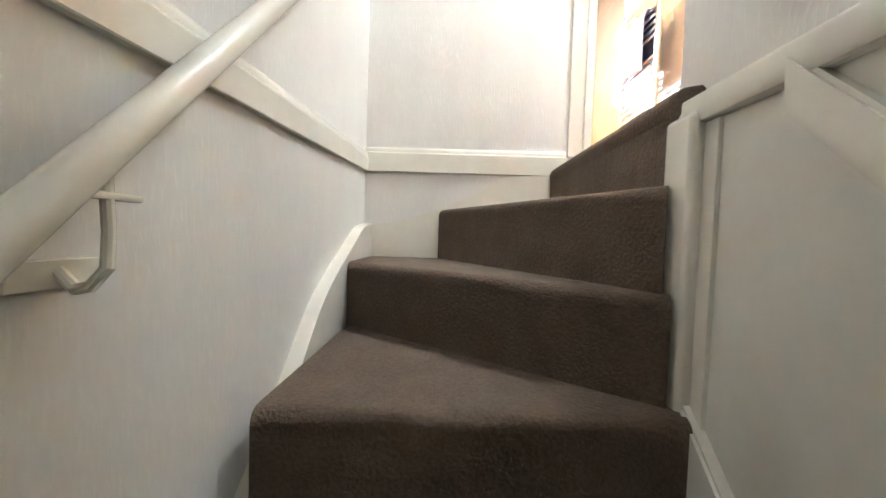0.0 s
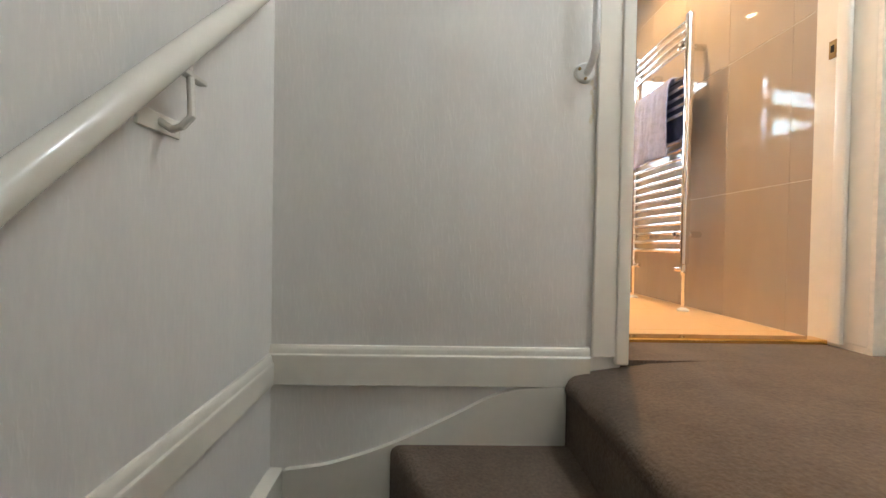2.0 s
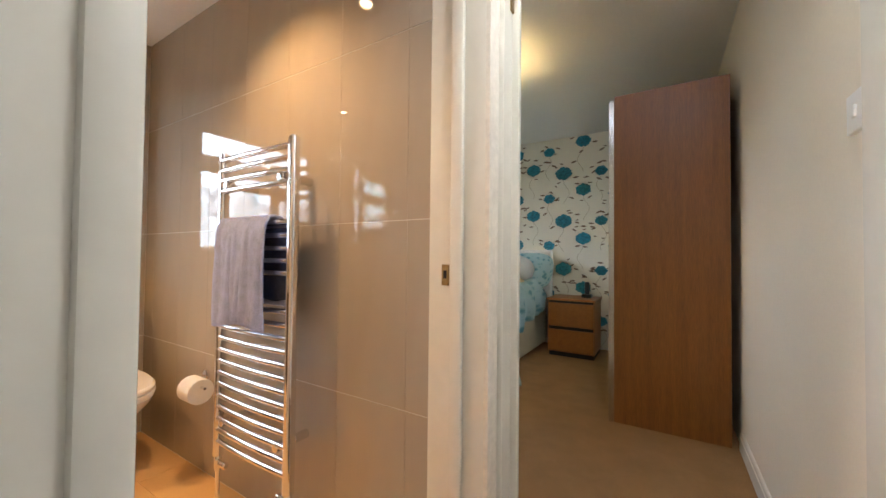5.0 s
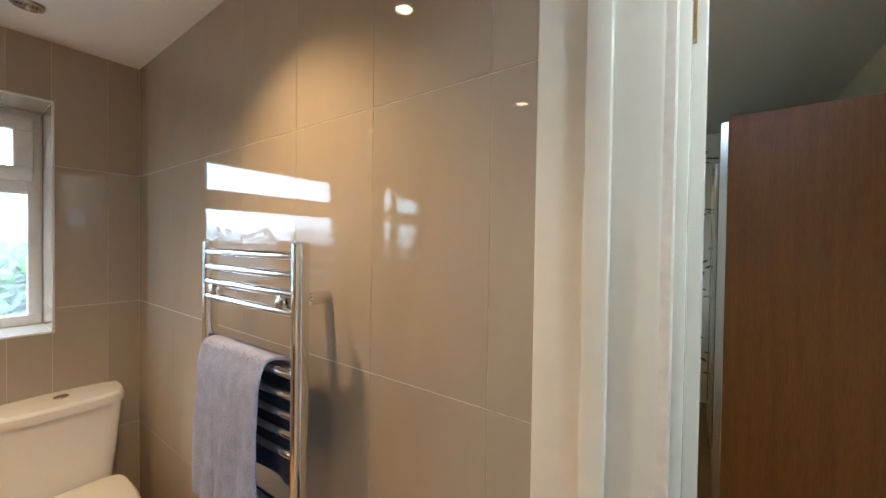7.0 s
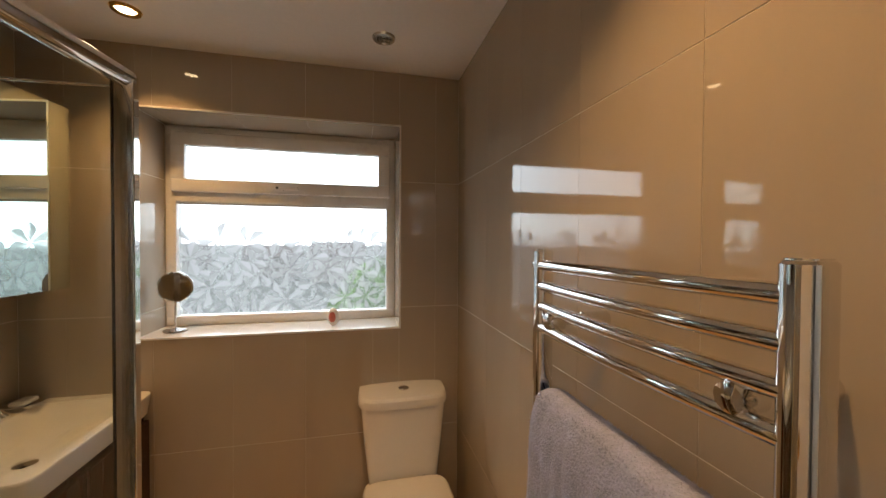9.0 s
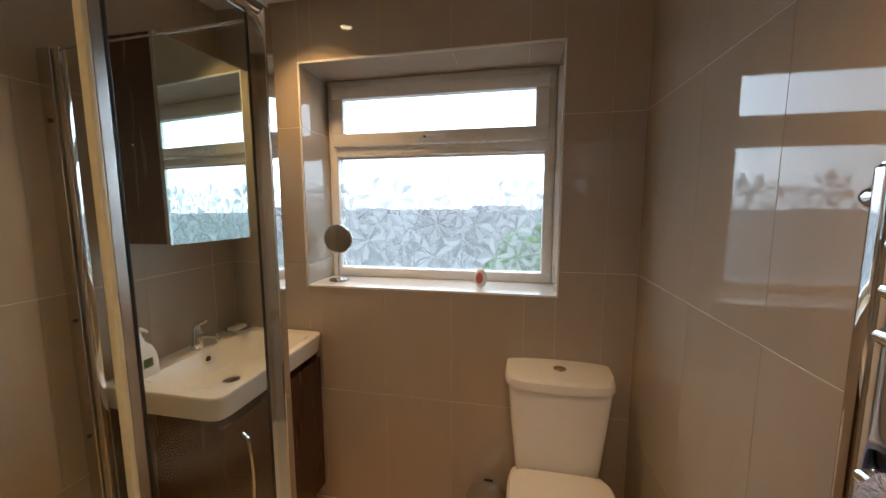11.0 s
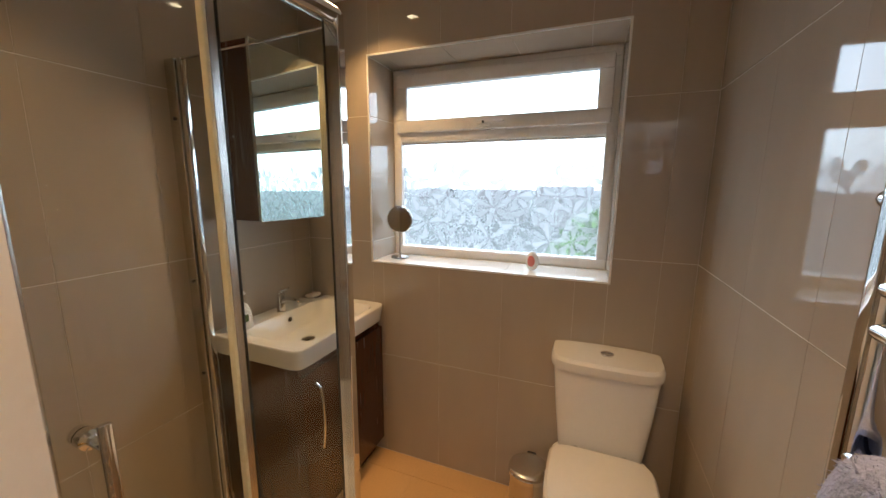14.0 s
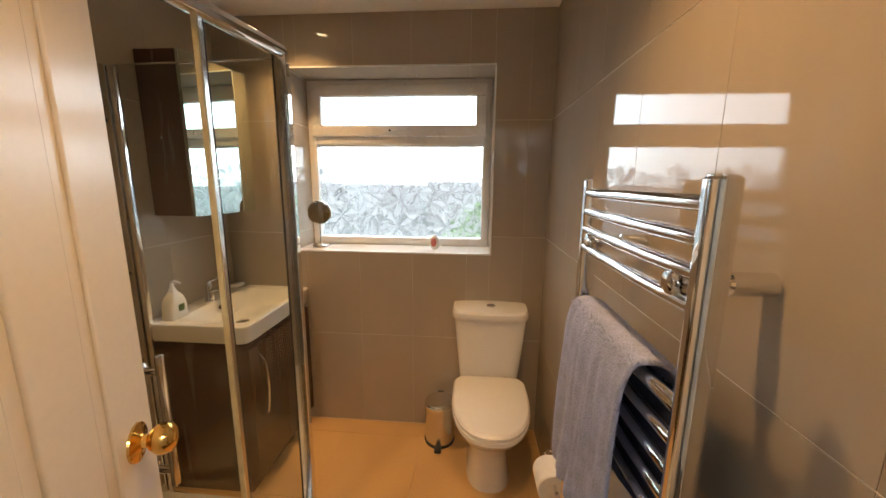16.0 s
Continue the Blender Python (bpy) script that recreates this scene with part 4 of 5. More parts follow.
for z, r in ((HT - 0.012, 0.024), (TZ + 0.008, 0.016)):
    part("track", tube(bmesh.new(), [(P0[0], P0[1], z), (-1.064, -0.83, z), (P1[0], P1[1], z), (-1.120, -1.155, z), (P2[0], P2[1], z), (P3[0], P3[1], z)], r, 14), M_chrome, shw)
    part("glass_edge", tube(bmesh.new(), [(P0[0], P0[1], z - 0.02), (XL + 0.07, -0.640, z - 0.02)], 0.0035, 10), M_satin, shw)
hx, hy = -1.128, -1.255
hnd = part("door_handle", bx(hx + 0.050, hx + 0.062, hy - 0.009, hy + 0.009, 0.775, 1.105, 0.003), M_chrome, shw, "chrome bar handle")
for z in (0.815, 1.065):
    part("handle_stud", lathe(bmesh.new(), [(0.017, hx - 0.006), (0.017, hx + 0.012), (0.009, hx + 0.016), (0.009, hx + 0.055)], (0, hy, z), 18, 'x'), M_chrome, hnd)
    part("handle_stud", lathe(bmesh.new(), [(0.016, hx - 0.010), (0.016, hx - 0.024), (0.011, hx - 0.027)], (0, hy, z), 18, 'x'), M_chrome, hnd)
tray = solid("shower_tray", prism(bmesh.new(), [(XL + 0.001, -0.650), (-1.03, -0.655), (-1.075, -1.0), (-1.142, -1.31), (-1.29, -1.995), (XL + 0.001, -1.995)], FL, FL + 0.06), M_ceramic, "low white acrylic shower tray inside the glass", "shower tray")

# ---- ceiling fittings ----
# the shower's downlight at (-1.40, -1.36) is unseen, added to fill out the grid
for lx, ly, lit in ((-1.27, -0.25, True), (-0.38, -1.36, True), (-1.40, -1.36, True), (-0.385, -0.285, False)):
    dn = thing("downlight" if lit else "ceiling_extractor", (lx, ly, CEIL), "small round recessed brass ceiling light, lit" if lit else "round dark grey recessed ceiling vent", "light" if lit else "vent")
    part("ring", lathe(bmesh.new(), [(0.030, CEIL - 0.003), (0.034, CEIL - 0.009), (0.042, CEIL - 0.008), (0.046, CEIL - 0.001)], (lx, ly, 0), 30, cap=False), M_brass if lit else M_satin, dn)
    if lit:
        part("bulb", lathe(bmesh.new(), [(0.029, CEIL - 0.0015), (0.020, CEIL - 0.003), (0.004, CEIL - 0.0035)], (lx, ly, 0), 24), M_bulb, dn, "glowing warm bulb")
    else:
        for r in (0.028, 0.020, 0.011):
            part("louvre", lathe(bmesh.new(), [(r - 0.003, CEIL - 0.002), (r - 0.001, CEIL - 0.007), (r + 0.001, CEIL - 0.007), (r + 0.002, CEIL - 0.002)], (lx, ly, 0), 24, cap=False), M_satin, dn)
        part("backing", lathe(bmesh.new(), [(0.033, CEIL - 0.0005), (0.033, CEIL - 0.0015)], (lx, ly, 0), 24), M_dark, dn)
# stand-in for an unidentified bright rectangle mirrored in the tiles; itself never in view
wl = thing("glow_square", (-0.27, -3.065, 1.70), "unseen glowing white square added on the landing wall for the tiles to reflect", "light")
part("back", bx(-0.35, -0.19, -3.065, -3.050, 1.61, 1.79, 0.004), M_plastic, wl)
part("glow_face", bx(-0.335, -0.205, -3.050, -3.035, 1.625, 1.775, 0.006), M_glow_square, wl, "glowing white face of the added square")
# made-up holders for the two fill lamps, never in view
ll = thing("landing_fill_holder", (-0.30, -2.78, CEIL), "plain white lamp holder added out of view over the landing", "light")
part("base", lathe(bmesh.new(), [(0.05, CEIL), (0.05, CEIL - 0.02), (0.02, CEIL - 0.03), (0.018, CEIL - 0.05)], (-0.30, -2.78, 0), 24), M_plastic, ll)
sl = thing("stair_fill_holder", (-1.30, -3.75, CEIL), "plain white lamp holder added out of view over the stairs", "light")
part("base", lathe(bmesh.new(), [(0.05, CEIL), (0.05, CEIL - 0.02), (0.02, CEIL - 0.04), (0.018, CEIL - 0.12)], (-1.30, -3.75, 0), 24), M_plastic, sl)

# ---- things on the sill ----
SZ = WZ0 + 0.003
shav = thing("shaving_mirror", (-1.285, 0.12, SZ), "round chrome shaving mirror on a stem", "mirror")
part("foot", lathe(bmesh.new(), [(0.048, SZ), (0.047, SZ + 0.006), (0.02, SZ + 0.010), (0.006, SZ + 0.014)], (-1.285, 0.12, 0), 30), M_chrome, shav)
part("stem", tube(bmesh.new(), [(-1.285, 0.12, SZ + 0.01), (-1.285, 0.12, SZ + 0.13)], 0.004, 10), M_chrome, shav)
mc = (-1.285, 0.12, SZ + 0.198)
dsc = part("rim", lathe(bmesh.new(), [(0.062, -0.006), (0.068, -0.005), (0.070, 0.0), (0.068, 0.005), (0.062, 0.006)], (0, 0, 0), 40, 'y'), M_chrome, shav, local=True)
dsc.location = (0, 0, 0.198)
dsc.rotation_euler = (radians(3), 0, radians(14))
gls = part("mirror_glass", lathe(bmesh.new(), [(0.0625, -0.0035), (0.0625, 0.0035)], (0, 0, 0), 40, 'y'), M_silver_mirror, dsc, "small round mirror glass", local=True)
fr = thing("air_freshener", (-0.60, 0.085, SZ), "white oval air freshener with a coral centre", "air freshener")
b = bmesh.new()
bmesh.ops.create_uvsphere(b, u_segments=24, v_segments=14, radius=1)
bmesh.ops.transform(b, matrix=Matrix.Translation((-0.60, 0.085, SZ + 0.042)) @ Matrix.Diagonal((0.028, 0.020, 0.043, 1)), verts=b.verts)
part("shell", b, M_plastic, fr)
b = bmesh.new()
bmesh.ops.create_uvsphere(b, u_segments=20, v_segments=12, radius=1)
bmesh.ops.transform(b, matrix=Matrix.Translation((-0.603, 0.074, SZ + 0.043)) @ Matrix.Diagonal((0.018, 0.013, 0.027, 1)), verts=b.verts)
part("gel", b, M_pink, fr, "coral gel centre")

# toilet roll on its holder
roll = thing("toilet_roll_holder", (-0.09, -0.83, 0.50), "white toilet roll on a chrome wall holder", "toilet roll")
part("backplate", lathe(bmesh.new(), [(0.024, -0.001), (0.024, -0.010), (0.018, -0.014)], (0, -0.735, 0.515), 20, 'x'), M_chrome, roll)
part("arm", tube(bmesh.new(), [(-0.01, -0.735, 0.515), (-0.085, -0.735, 0.515), (-0.10, -0.75, 0.515), (-0.10, -0.925, 0.515)], 0.006, 10), M_chrome, roll)
part("roll", lathe(bmesh.new(), [(0.022, -0.895), (0.052, -0.895), (0.054, -0.890), (0.054, -0.800), (0.052, -0.795), (0.022, -0.795)], (-0.10, 0, 0.495), 28, 'y'), M_linen, roll, "white paper roll")

# ---- bedroom ----
ward = thing("wardrobe", (2.4, -2.58, FL), "teak veneered wardrobe end with mirrored sliding doors", "wardrobe")
part("end_panel", bx(1.64, 1.662, -2.905, -2.318, FL, 2.125, 0.002), M_wood, ward)
part("carcass", bx(1.662, 3.54, -2.905, -2.335, FL, 2.120), M_wood, ward)
part("front_trim", bx(1.636, 1.668, -2.318, -2.285, FL, 2.10, 0.003), M_satin, ward, "grey metal edge trim")
for xa, xb, yy in ((1.70, 2.64, -2.310), (2.60, 3.53, -2.292)):
    dr = part("sliding_door", bx(xa, xb, yy - 0.014, yy, FL + 0.03, 2.06), M_silver_mirror, ward, "mirrored sliding door")
    part("door_frame", ring_frame(xa - 0.01, xb + 0.01, FL + 0.02, 2.08, 0.03, yy - 0.016, yy + 0.006, 0.003), M_satin, dr)
ns = thing("bedside_drawers", (3.19, -1.755, FL), "beech two-drawer bedside chest beside the bed", "drawers")
part("carcass", bx(3.00, 3.42, -1.99, -1.525, FL + 0.05, 0.640, 0.003), M_wood_light, ns)
part("top", bx(2.975, 3.43, -2.0, -1.515, 0.640, 0.662, 0.004), M_wood_light, ns)
part("plinth", bx(3.02, 3.42, -1.98, -1.535, FL, FL + 0.05), M_dark, ns)
# near-black sheet that paints the shade between the drawer fronts
part("gap_shade", bx(2.9965, 3.0, -1.98, -1.535, FL + 0.062, 0.638), M_dark, ns)
for z0, z1 in ((FL + 0.065, 0.338), (0.372, 0.615)):
    part("drawer_front", bx(2.982, 3.0, -1.982, -1.533, z0, z1, 0.004), M_wood_light, ns)
ph = thing("cordless_phone", (3.22, -1.87, 0.662), "black cordless phone upright in its base", "phone")
part("base", bx(3.17, 3.27, -1.93, -1.83, 0.662, 0.70, 0.01), M_black, ph)
part("handset", bx(3.20, 3.235, -1.905, -1.858, 0.69, 0.83, 0.01), M_black, ph)

bed = thing("bed", (2.75, -0.62, FL), "divan bed with pale padded headboard and cream base", "bed")
part("base", bx(1.55, 3.47, -1.375, -0.05, FL + 0.03, 0.45, 0.02), M_cream, bed)
part("mattress", bx(1.53, 3.46, -1.385, -0.05, 0.45, 0.70, 0.05, 4), M_linen, bed)
part("headboard", bx(3.465, 3.545, -1.44, -0.05, 0.40, 1.18, 0.03, 3), M_linen, bed, "pale grey padded headboard")


def cover(name, x0, x1, yedge, ytop, z, hem, puff, seed, material, label, category, nx=56, foot=0, hem_slope=0.0, flare=0.0):
    """Bedding laid over the mattress and hanging down its -y side to the hem."""
    line = [(yedge + 0.02, hem), (yedge - 0.015, hem + (z - hem) * 0.35), (yedge - 0.02, hem + (z - hem) * 0.7), (yedge + 0.01, z - 0.03), (yedge + 0.06, z + 0.015)]
    line += [(yedge + 0.06 + (ytop - yedge - 0.06) * k / 14, z + 0.02) for k in range(1, 15)]
    b = bmesh.new()
    rows = []
    for i in range(-foot, nx + 1):
        u = max(0, i / nx)
        x = x0 + (x1 - x0) * u
        fall = 1 - max(0, -i) / max(1, foot)
        e = min(1, 5 * u, 5 * (1 - u)) ** 0.5
        row_ = []
        drop = hem + hem_slope * (u - 0.5)
        for k, (y, zz) in enumerate(line):
            if k < 3:
                zz = drop + (z - drop) * (0, 0.35, 0.7)[k]
                y -= flare * (1, 0.5, 0.15)[k]
            p = Vector((x * 4, y * 4, zz * 4 + seed))
            f = noise.noise(p) + 0.7 * noise.noise(p * 2.7) + 0.4 * abs(noise.noise(p * 5.1))
            wave = (0.034 * math.sin(x * 19 + seed + k * 0.5) + 0.016 * math.sin(x * 43 + k)) * (1, 0.8, 0.6, 0.3, 0.1)[min(k, 4)]
            row_.append(b.verts.new((x + 0.02 * noise.noise(p * 1.7) - 0.035 * (1 - fall) * (1 + math.sin(y * 19) + 0.5 * math.sin(y * 41)), y + wave - 0.02 * abs(f) * (k < 5), hem + (zz - hem) * fall + puff * e * fall * (k > 2) * (1 + 0.85 * f) + 0.03 * f * (k < 3))))
        rows.append(row_)
    for p, q in zip(rows, rows[1:]):
        for k in range(len(line) - 1):
            b.faces.new((p[k], q[k], q[k + 1], p[k + 1]))
    ob = solid(name, b, material, label, category)
    ob.modifiers.new("thickness", 'SOLIDIFY').thickness = 0.02
    sub = ob.modifiers.new("soft", 'SUBSURF')
    sub.levels = sub.render_levels = 1
    return ob


cover("duvet", 1.70, 3.30, -1.42, -0.1, 0.72, 0.37, 0.09, 2, M_duvet, "rumpled pale teal patterned duvet on the bed", "duvet", hem_slope=0.26)
cover("throw", 1.46, 1.98, -1.44, -0.1, 0.70, 0.075, 0.03, 7, M_sage, "pale sage throw hanging to the carpet at the bed's foot", "throw", 40, 8, flare=0.17)
cover("duvet_fold", 2.35, 3.15, -1.27, -0.15, 0.80, 0.78, 0.05, 11, M_cream, "cream turned-back underside of the duvet", "duvet", 40)


def pillow(at, size, tilt, turn, label, material):
    b = bmesh.new()
    bmesh.ops.create_uvsphere(b, u_segments=32, v_segments=18, radius=1)
    for v in b.verts:
        c = v.co.copy()
        s = lambda q, p: math.copysign(abs(q) ** p, q)
        v.co = Vector((s(c.x, 0.6) * size[0] / 2, s(c.y, 0.6) * size[1] / 2, c.z * size[2] / 2 * (1 + 0.3 * noise.noise(c * 2.3))))
    ob = solid("pillow", b, material, label, "pillow")
    ob.matrix_world = pose(*at, 0, tilt, turn)
    return ob




def v_pillow(apex, ends, radius, label):
    """A long support pillow bent into a V, fat in its middle and closed at both ends."""
    a, (p, q) = Vector(apex), [Vector(e) for e in ends]
    pts, rad = [], []
    for k in range(25):
        t = k / 24
        c = (1 - t) ** 2 * p + 2 * t * (1 - t) * (2 * a - (p + q) / 2) + t * t * q
        pts.append(c)
        rad.append(radius * (1 - abs(2 * t - 1) ** 6) ** 0.5 * (1 + 0.10 * math.sin(9 * t)) + 0.01)
    b = tube(bmesh.new(), pts, rad, 22)
    for v in b.verts:
        v.co += Vector((0.02, 0.02, 0.03)) * noise.noise(v.co * 5.0)
    return solid("pillow", b, M_linen, label, "pillow")


v_pillow((2.88, -1.08, 1.035), ((3.05, -1.33, 0.87), (2.45, -0.90, 0.87)), 0.105, "plump white V-shaped support pillow on the bed")
pillow((3.28, -1.22, 0.93), (0.48, 0.56, 0.19), -55, 0, "pale teal pillow against the headboard", M_duvet)

pend = thing("pendant_lamp", (1.55, -1.51, BCEIL), "yellow drum pendant lamp shade, lit", "lamp")
part("shade", lathe(bmesh.new(), [(0.150, 2.08), (0.150, 2.30)], (1.55, -1.51, 0), 40, cap=False), M_shade, pend, "yellow fabric drum shade")
part("lining", lathe(bmesh.new(), [(0.147, 2.081), (0.147, 2.299)], (1.55, -1.51, 0), 40, cap=False), M_shade_in, pend)
part("cord", tube(bmesh.new(), [(1.55, -1.51, BCEIL), (1.55, -1.51, 2.24)], 0.004, 8), M_plastic, pend)
part("ceiling_rose", lathe(bmesh.new(), [(0.045, BCEIL), (0.045, BCEIL - 0.02), (0.02, BCEIL - 0.03)], (1.55, -1.51, 0), 20), M_plastic, pend)
part("bulb", lathe(bmesh.new(), [(0.012, 2.24), (0.028, 2.20), (0.028, 2.17), (0.01, 2.15)], (1.55, -1.51, 0), 16), M_shade_in, pend)
sw = thing("light_switch", (0.21, -2.95, 1.41), "white plastic light switch on the wall", "switch")
part("plate", bx(0.165, 0.251, -2.95, -2.938, 1.362, 1.448, 0.003), M_plastic, sw)
part("rocker", bx(0.199, 0.217, -2.939, -2.934, 1.392, 1.418, 0.002), M_plastic, sw)

# printed flowers of the wallpaper, laid on the wall
rng = random.Random(21)
sets = {"flower_print": ([], [], M_teal, "teal printed poppies"), "flower_heart": ([], [], M_deep, "dark veins of the printed poppies"), "leaf_print": ([], [], M_brown, "brown printed leaves"), "stem_print": ([], [], M_stem, "fine beige printed stems")}
WXF = 3.5485


def flat(key, pts, lift):
    v, f = sets[key][0], sets[key][1]
    n = len(v)
    v += [(WXF - lift, min(max(y, -2.94), -0.01), min(max(z, 0.06), BCEIL - 0.01)) for y, z in pts]
    f.append(tuple(range(n, n + len(pts))))


spots = []
for c in range(6):
    for r in range(6):
        for dy, dz, size in ((0.0, 0.0, 0.076), (-0.195, -0.37, 0.060), (-0.366, -0.075, 0.086)):
            spots.append((-0.01 - 0.590 * c + dy, 2.745 - 0.572 * r + (0.286 if c % 2 else 0) + dz, size))
for c, (fy, fz, R) in enumerate(spots):
    if -3.0 < fy < 0.0 and 0.1 < fz < BCEIL + 0.05:
        k0 = rng.uniform(0, 6)
        for p in range(6):
            a = k0 + p * math.tau / 6
            cy, cz = fy + 0.55 * R * math.cos(a), fz + 0.42 * R * math.sin(a)
            flat("flower_print", [(cy + R * (0.62 + 0.09 * math.sin(5 * q + p)) * math.cos(q), cz + R * (0.50 + 0.07 * math.cos(4 * q)) * math.sin(q)) for q in (i * math.tau / 14 for i in range(14))], 0.0012 + 0.0003 * p)
        for p in range(9):
            a, l0, l1 = k0 + p * math.tau / 9 + rng.uniform(-0.2, 0.2), R * rng.uniform(0.05, 0.25), R * rng.uniform(0.55, 1.0)
            c1, s1, hw = math.cos(a), math.sin(a), R * rng.uniform(0.05, 0.13)
            flat("flower_heart", [(fy + l0 * c1 - hw * s1 * 0.3, fz + (l0 * s1 + hw * c1 * 0.3) * 0.85), (fy + 0.6 * l1 * c1 - hw * s1, fz + (0.6 * l1 * s1 + hw * c1) * 0.85), (fy + l1 * c1, fz + l1 * s1 * 0.85), (fy + 0.6 * l1 * c1 + hw * s1 * 0.4, fz + (0.6 * l1 * s1 - hw * c1 * 0.4) * 0.85)], 0.0032)
        for _ in range(7):
            a, d = rng.uniform(0, 6.28), R * rng.uniform(1.3, 2.1)
            ly, lz, w, q = fy + d * math.cos(a), fz + d * math.sin(a), rng.uniform(0.018, 0.032), rng.uniform(-0.6, 0.6)
            flat("leaf_print", [(ly + s * w * math.cos(q) - t2 * w * math.sin(q), lz + s * w * math.sin(q) + t2 * w * math.cos(q)) for s, t2 in ((-1.2, 0), (-0.3, 0.34), (0.6, 0.28), (1.2, 0), (0.6, -0.28), (-0.3, -0.34))], 0.0010)
        sy, sz = fy, fz - R
        for k in range(7):
            ny, nz = sy + 0.030 * math.sin(k * 0.9 + c), sz - 0.04
            flat("stem_print", [(sy - 0.003, sz), (sy + 0.003, sz), (ny + 0.003, nz), (ny - 0.003, nz)], 0.0006)
            sy, sz = ny, nz
for key, (v, f, m, lab) in sets.items():
    me = bpy.data.meshes.new(key)
    me.from_pydata(v, [], f)
    me.materials.append(m)
    ob = tagged(new(key, me), lab, kind="stuff")
    ob.parent = wall_paper

# ---- tiles, last ----
GAP, GAPV = 0.0004, 0.0009
cache = {}


def tile(parent, axis, face, out, u0, u1, v0, v1, material, thick=0.0011, name="tile"):
    """One tile on a plane: axis is its normal, out its sign; u, v are the in-plane ranges."""
    w, h = round(u1 - u0 - 2 * GAP, 4), round(v1 - v0 - 2 * GAPV, 4)
    if w < 0.008 or h < 0.008:
        return
    key = (axis, out, w, h, material.name)
    if key not in cache:
        e = 0.0005
        def p(u, v, d):
            return {'x': (d * out, u, v), 'y': (u, d * out, v), 'z': (u, v, d * out)}[axis]
        a, c = w / 2, h / 2
        vs = [p(-a, -c, -thick), p(a, -c, -thick), p(a, c, -thick), p(-a, c, -thick), p(-a, -c, -e), p(a, -c, -e), p(a, c, -e), p(-a, c, -e),
              p(-a + e, -c + e, 0), p(a - e, -c + e, 0), p(a - e, c - e, 0), p(-a + e, c - e, 0)]
        fs = [(0, 1, 5, 4), (1, 2, 6, 5), (2, 3, 7, 6), (3, 0, 4, 7), (4, 5, 9, 8), (5, 6, 10, 9), (6, 7, 11, 10), (7, 4, 8, 11), (8, 9, 10, 11), (3, 2, 1, 0)]
        me = bpy.data.meshes.new(name)
        me.from_pydata(vs, [], fs)
        b = bmesh.new()
        b.from_mesh(me)
        bmesh.ops.recalc_face_normals(b, faces=b.faces)
        b.to_mesh(me)
        b.free()
        me.materials.append(material)
        cache[key] = me
    ob = new(name, cache[key])
    cu, cv = (u0 + u1) / 2, (v0 + v1) / 2
    ob.location = {'x': (face, cu, cv), 'y': (cu, face, cv), 'z': (cu, cv, face)}[axis]
    ob.parent = parent
    ob.matrix_parent_inverse = Matrix.Translation(-origin(parent))


def cuts(lo, hi, first, pitch):
    n = math.floor((lo - first) / pitch) + 1
    out = [lo]
    while first + n * pitch < hi - 1e-4:
        if first + n * pitch > lo + 1e-4:
            out.append(first + n * pitch)
        n += 1
    return out + [hi]


def tiled(parent, axis, face, out, us, vs, material, hole=None):
    for ua, ub in zip(us, us[1:]):
        for va, vb in zip(vs, vs[1:]):
            if hole and ua < hole[1] and ub > hole[0] and va < hole[3] and vb > hole[2]:
                h0, h1 = max(ua, hole[0]), min(ub, hole[1])
                k0, k1 = max(va, hole[2]), min(vb, hole[3])
                if h0 - ua > 0.01:
                    tile(parent, axis, face, out, ua, h0, va, vb, material)
                if ub - h1 > 0.01:
                    tile(parent, axis, face, out, h1, ub, va, vb, material)
                if k0 - va > 0.01:
                    tile(parent, axis, face, out, h0, h1, va, k0, material)
                if vb - k1 > 0.01:
                    tile(parent, axis, face, out, h0, h1, k1, vb, material)
            else:
                tile(parent, axis, face, out, ua, ub, va, vb, material)


ZC = [FL, 0.612, 1.2, 1.8, CEIL]
tiled(wall_east, 'x', 0.0, -1, cuts(YB, 0.0, -0.115, 0.3), ZC, M_tile)
tiled(wall_window, 'y', 0.0, -1, cuts(XL, 0.0, -0.115, 0.3), ZC, M_tile, (WX0, WX1, WZ0, WZ1))
tiled(wall_west, 'x', XL, 1, cuts(YB, 0.0, -0.115, 0.3), ZC, M_tile)
tiled(wall_south_bath, 'y', YB, 1, cuts(XL, -0.80, -0.115, 0.3), ZC, M_tile)
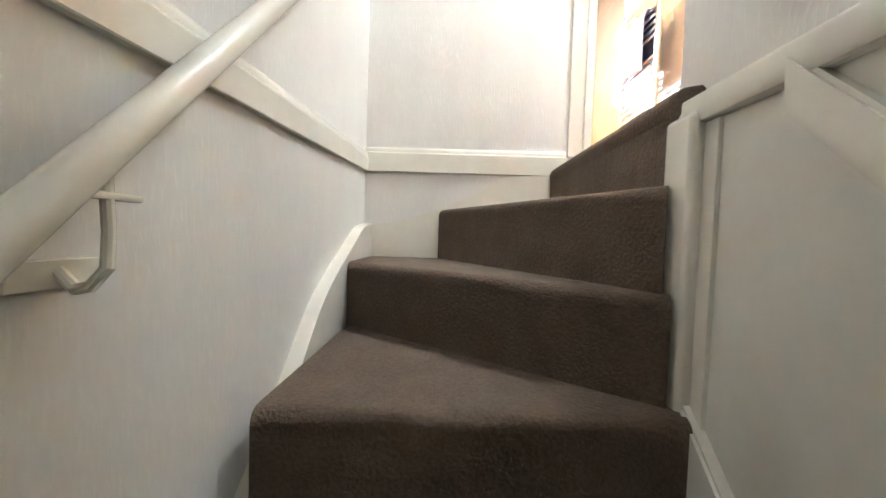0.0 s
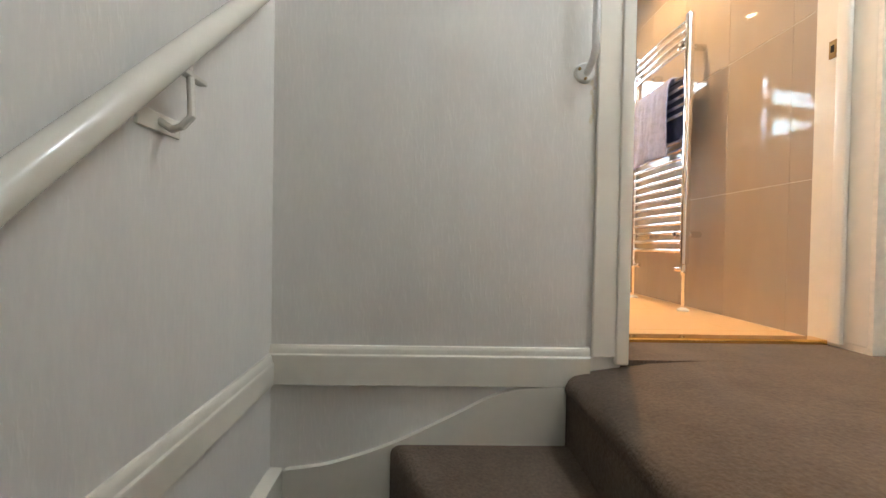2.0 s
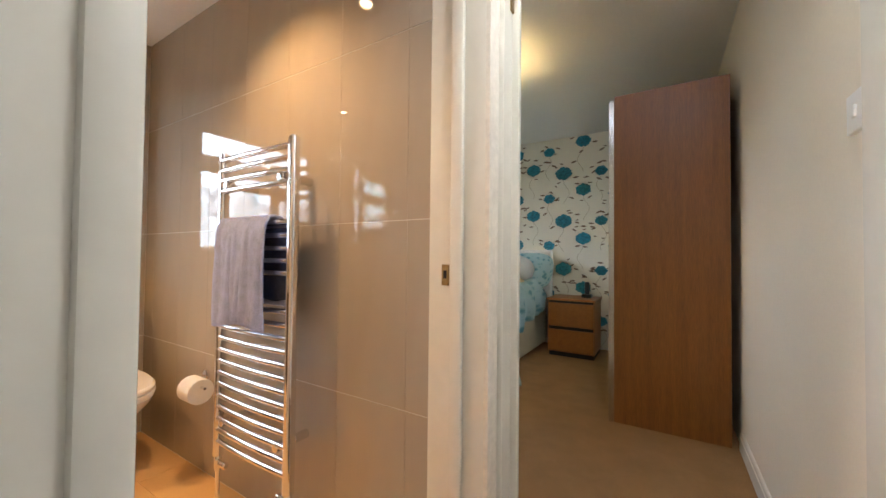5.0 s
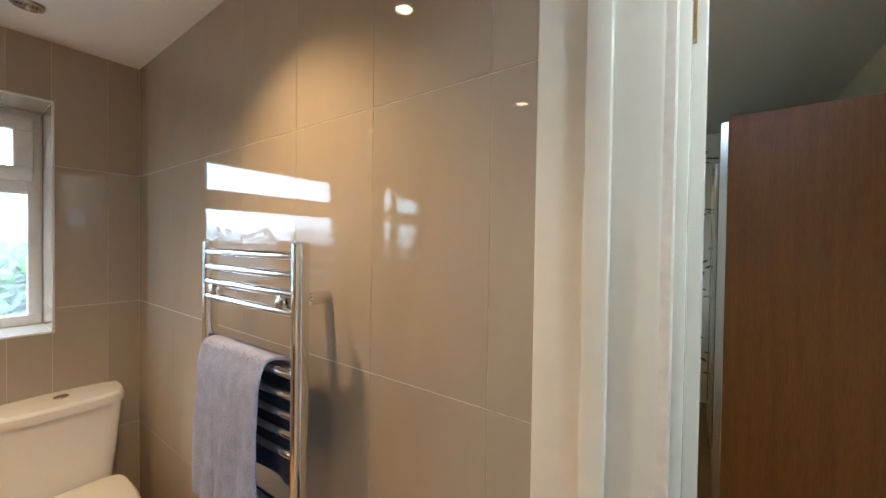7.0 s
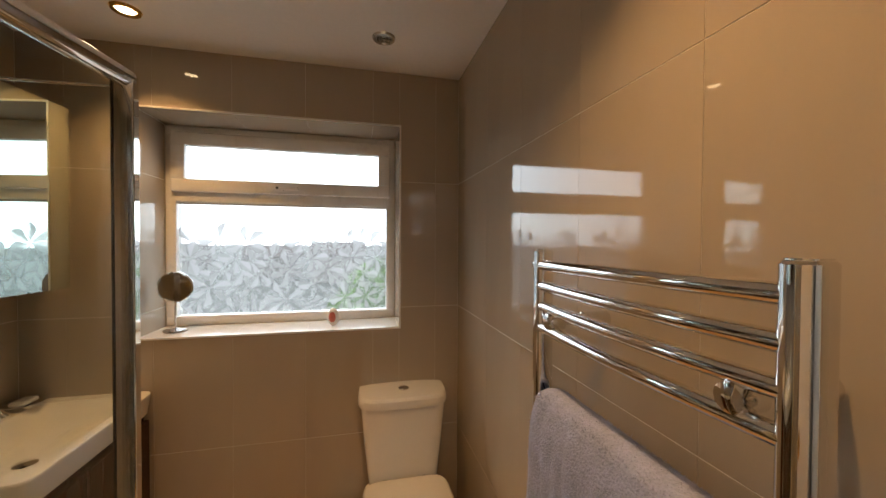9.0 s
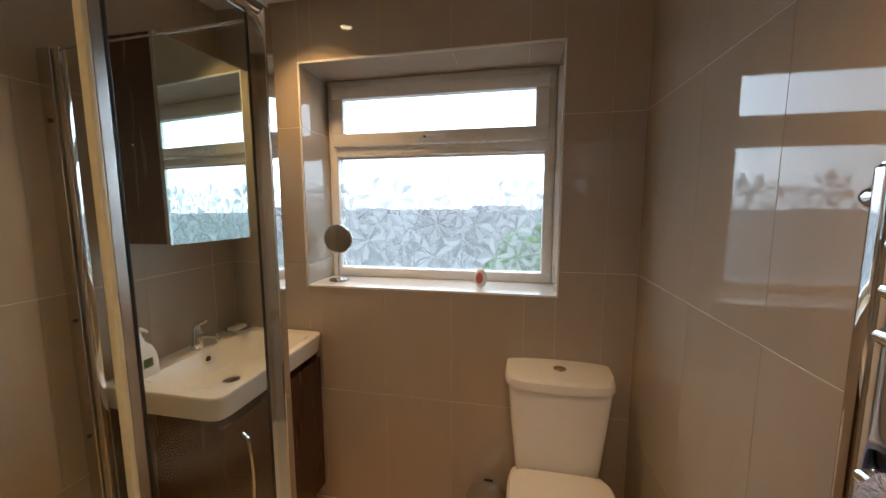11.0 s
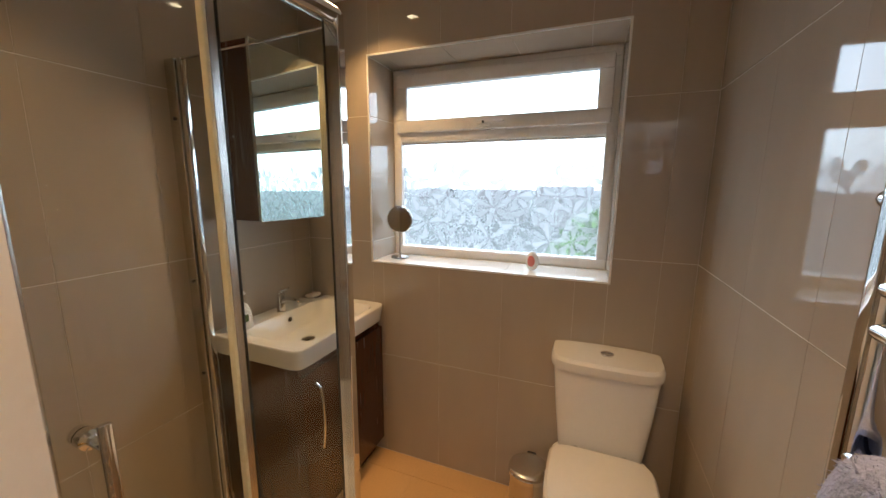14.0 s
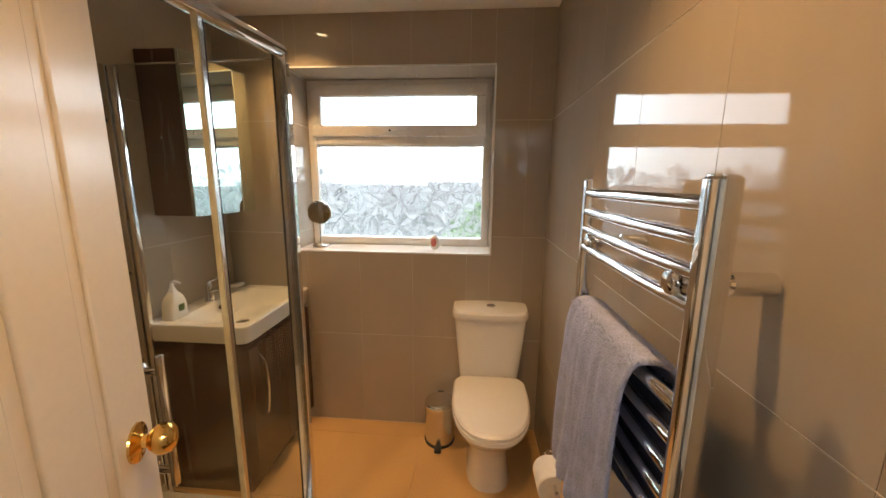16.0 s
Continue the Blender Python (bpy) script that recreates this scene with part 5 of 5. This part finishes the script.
# window reveal
xs = cuts(WX0, WX1, -0.115, 0.3)
for a, c in zip(xs, xs[1:]):
    tile(wall_window, 'z', WZ0, 1, a, c, 0.0, y0 + 0.001, M_white_tile)
    tile(wall_window, 'z', WZ1, -1, a, c, 0.0, y0 + 0.001, M_tile)
for va, vb in ((WZ0, 1.2), (1.2, 1.8), (1.8, WZ1)):
    tile(wall_window, 'x', WX0, 1, 0.0, y0 + 0.001, va, vb, M_tile)
    tile(wall_window, 'x', WX1, -1, 0.0, y0 + 0.001, va, vb, M_tile)
part("edge_trim", ring_frame(WX0 - 0.008, WX1 + 0.008, WZ0 - 0.008, WZ1 + 0.008, 0.008, -0.0015, 0.006, 0.001), M_plastic, wall_window, "white plastic tile trim")
floor_tiles = bpy.data.objects["floor_bathroom"]
fx, fy2 = cuts(XL, 0.0, -0.20, 0.45), cuts(-2.015, 0.0, -0.12, 0.45)
for a, c in zip(fx, fx[1:]):
    for d, e in zip(fy2, fy2[1:]):
        tile(floor_tiles, 'z', FL, 1, a, c, d, e, M_floor, 0.0035)

# ---- terry pile ----


def pile(ob, per_m2, length, seed, material, label, width):
    """Short loops standing on the faces of a cloth."""
    r = random.Random(seed)
    v, f = [], []
    me = ob.data
    for poly in me.polygons:
        c, n = poly.center, poly.normal
        pts = [me.vertices[i].co for i in poly.vertices]
        for k in range(1, len(pts) - 1):
            a, d, e = pts[0], pts[k], pts[k + 1]
            area = (d - a).cross(e - a).length / 2
            want = area * per_m2
            for _ in range(int(want) + (r.random() < want % 1)):
                s, t = r.random(), r.random()
                if s + t > 1:
                    s, t = 1 - s, 1 - t
                p = a + (d - a) * s + (e - a) * t
                g = Vector((r.gauss(0, 1), r.gauss(0, 1), r.gauss(0, 1)))
                w = n.cross(g).normalized() * width
                tip = p + n * length * r.uniform(0.6, 1.2) + g * length * 0.28
                m = len(v)
                v += [p - w, p + w, tip]
                f.append((m, m + 1, m + 2))
    m2 = bpy.data.meshes.new("terry_nap")
    m2.from_pydata(v, [], f)
    m2.materials.append(material)
    o = tagged(new("terry_nap", m2), label, kind="stuff")
    o.parent = ob
    return o


for ob in [o for o in scene.objects if o.name.startswith("towel") and o.type == 'MESH']:
    navy = ob.data.materials[0] == M_towel_shade
    pile(ob, 90000, 0.0055, 5, ob.data.materials[0], "terry loops in the painted shade colour" if navy else "lavender terry loops", 0.0011)
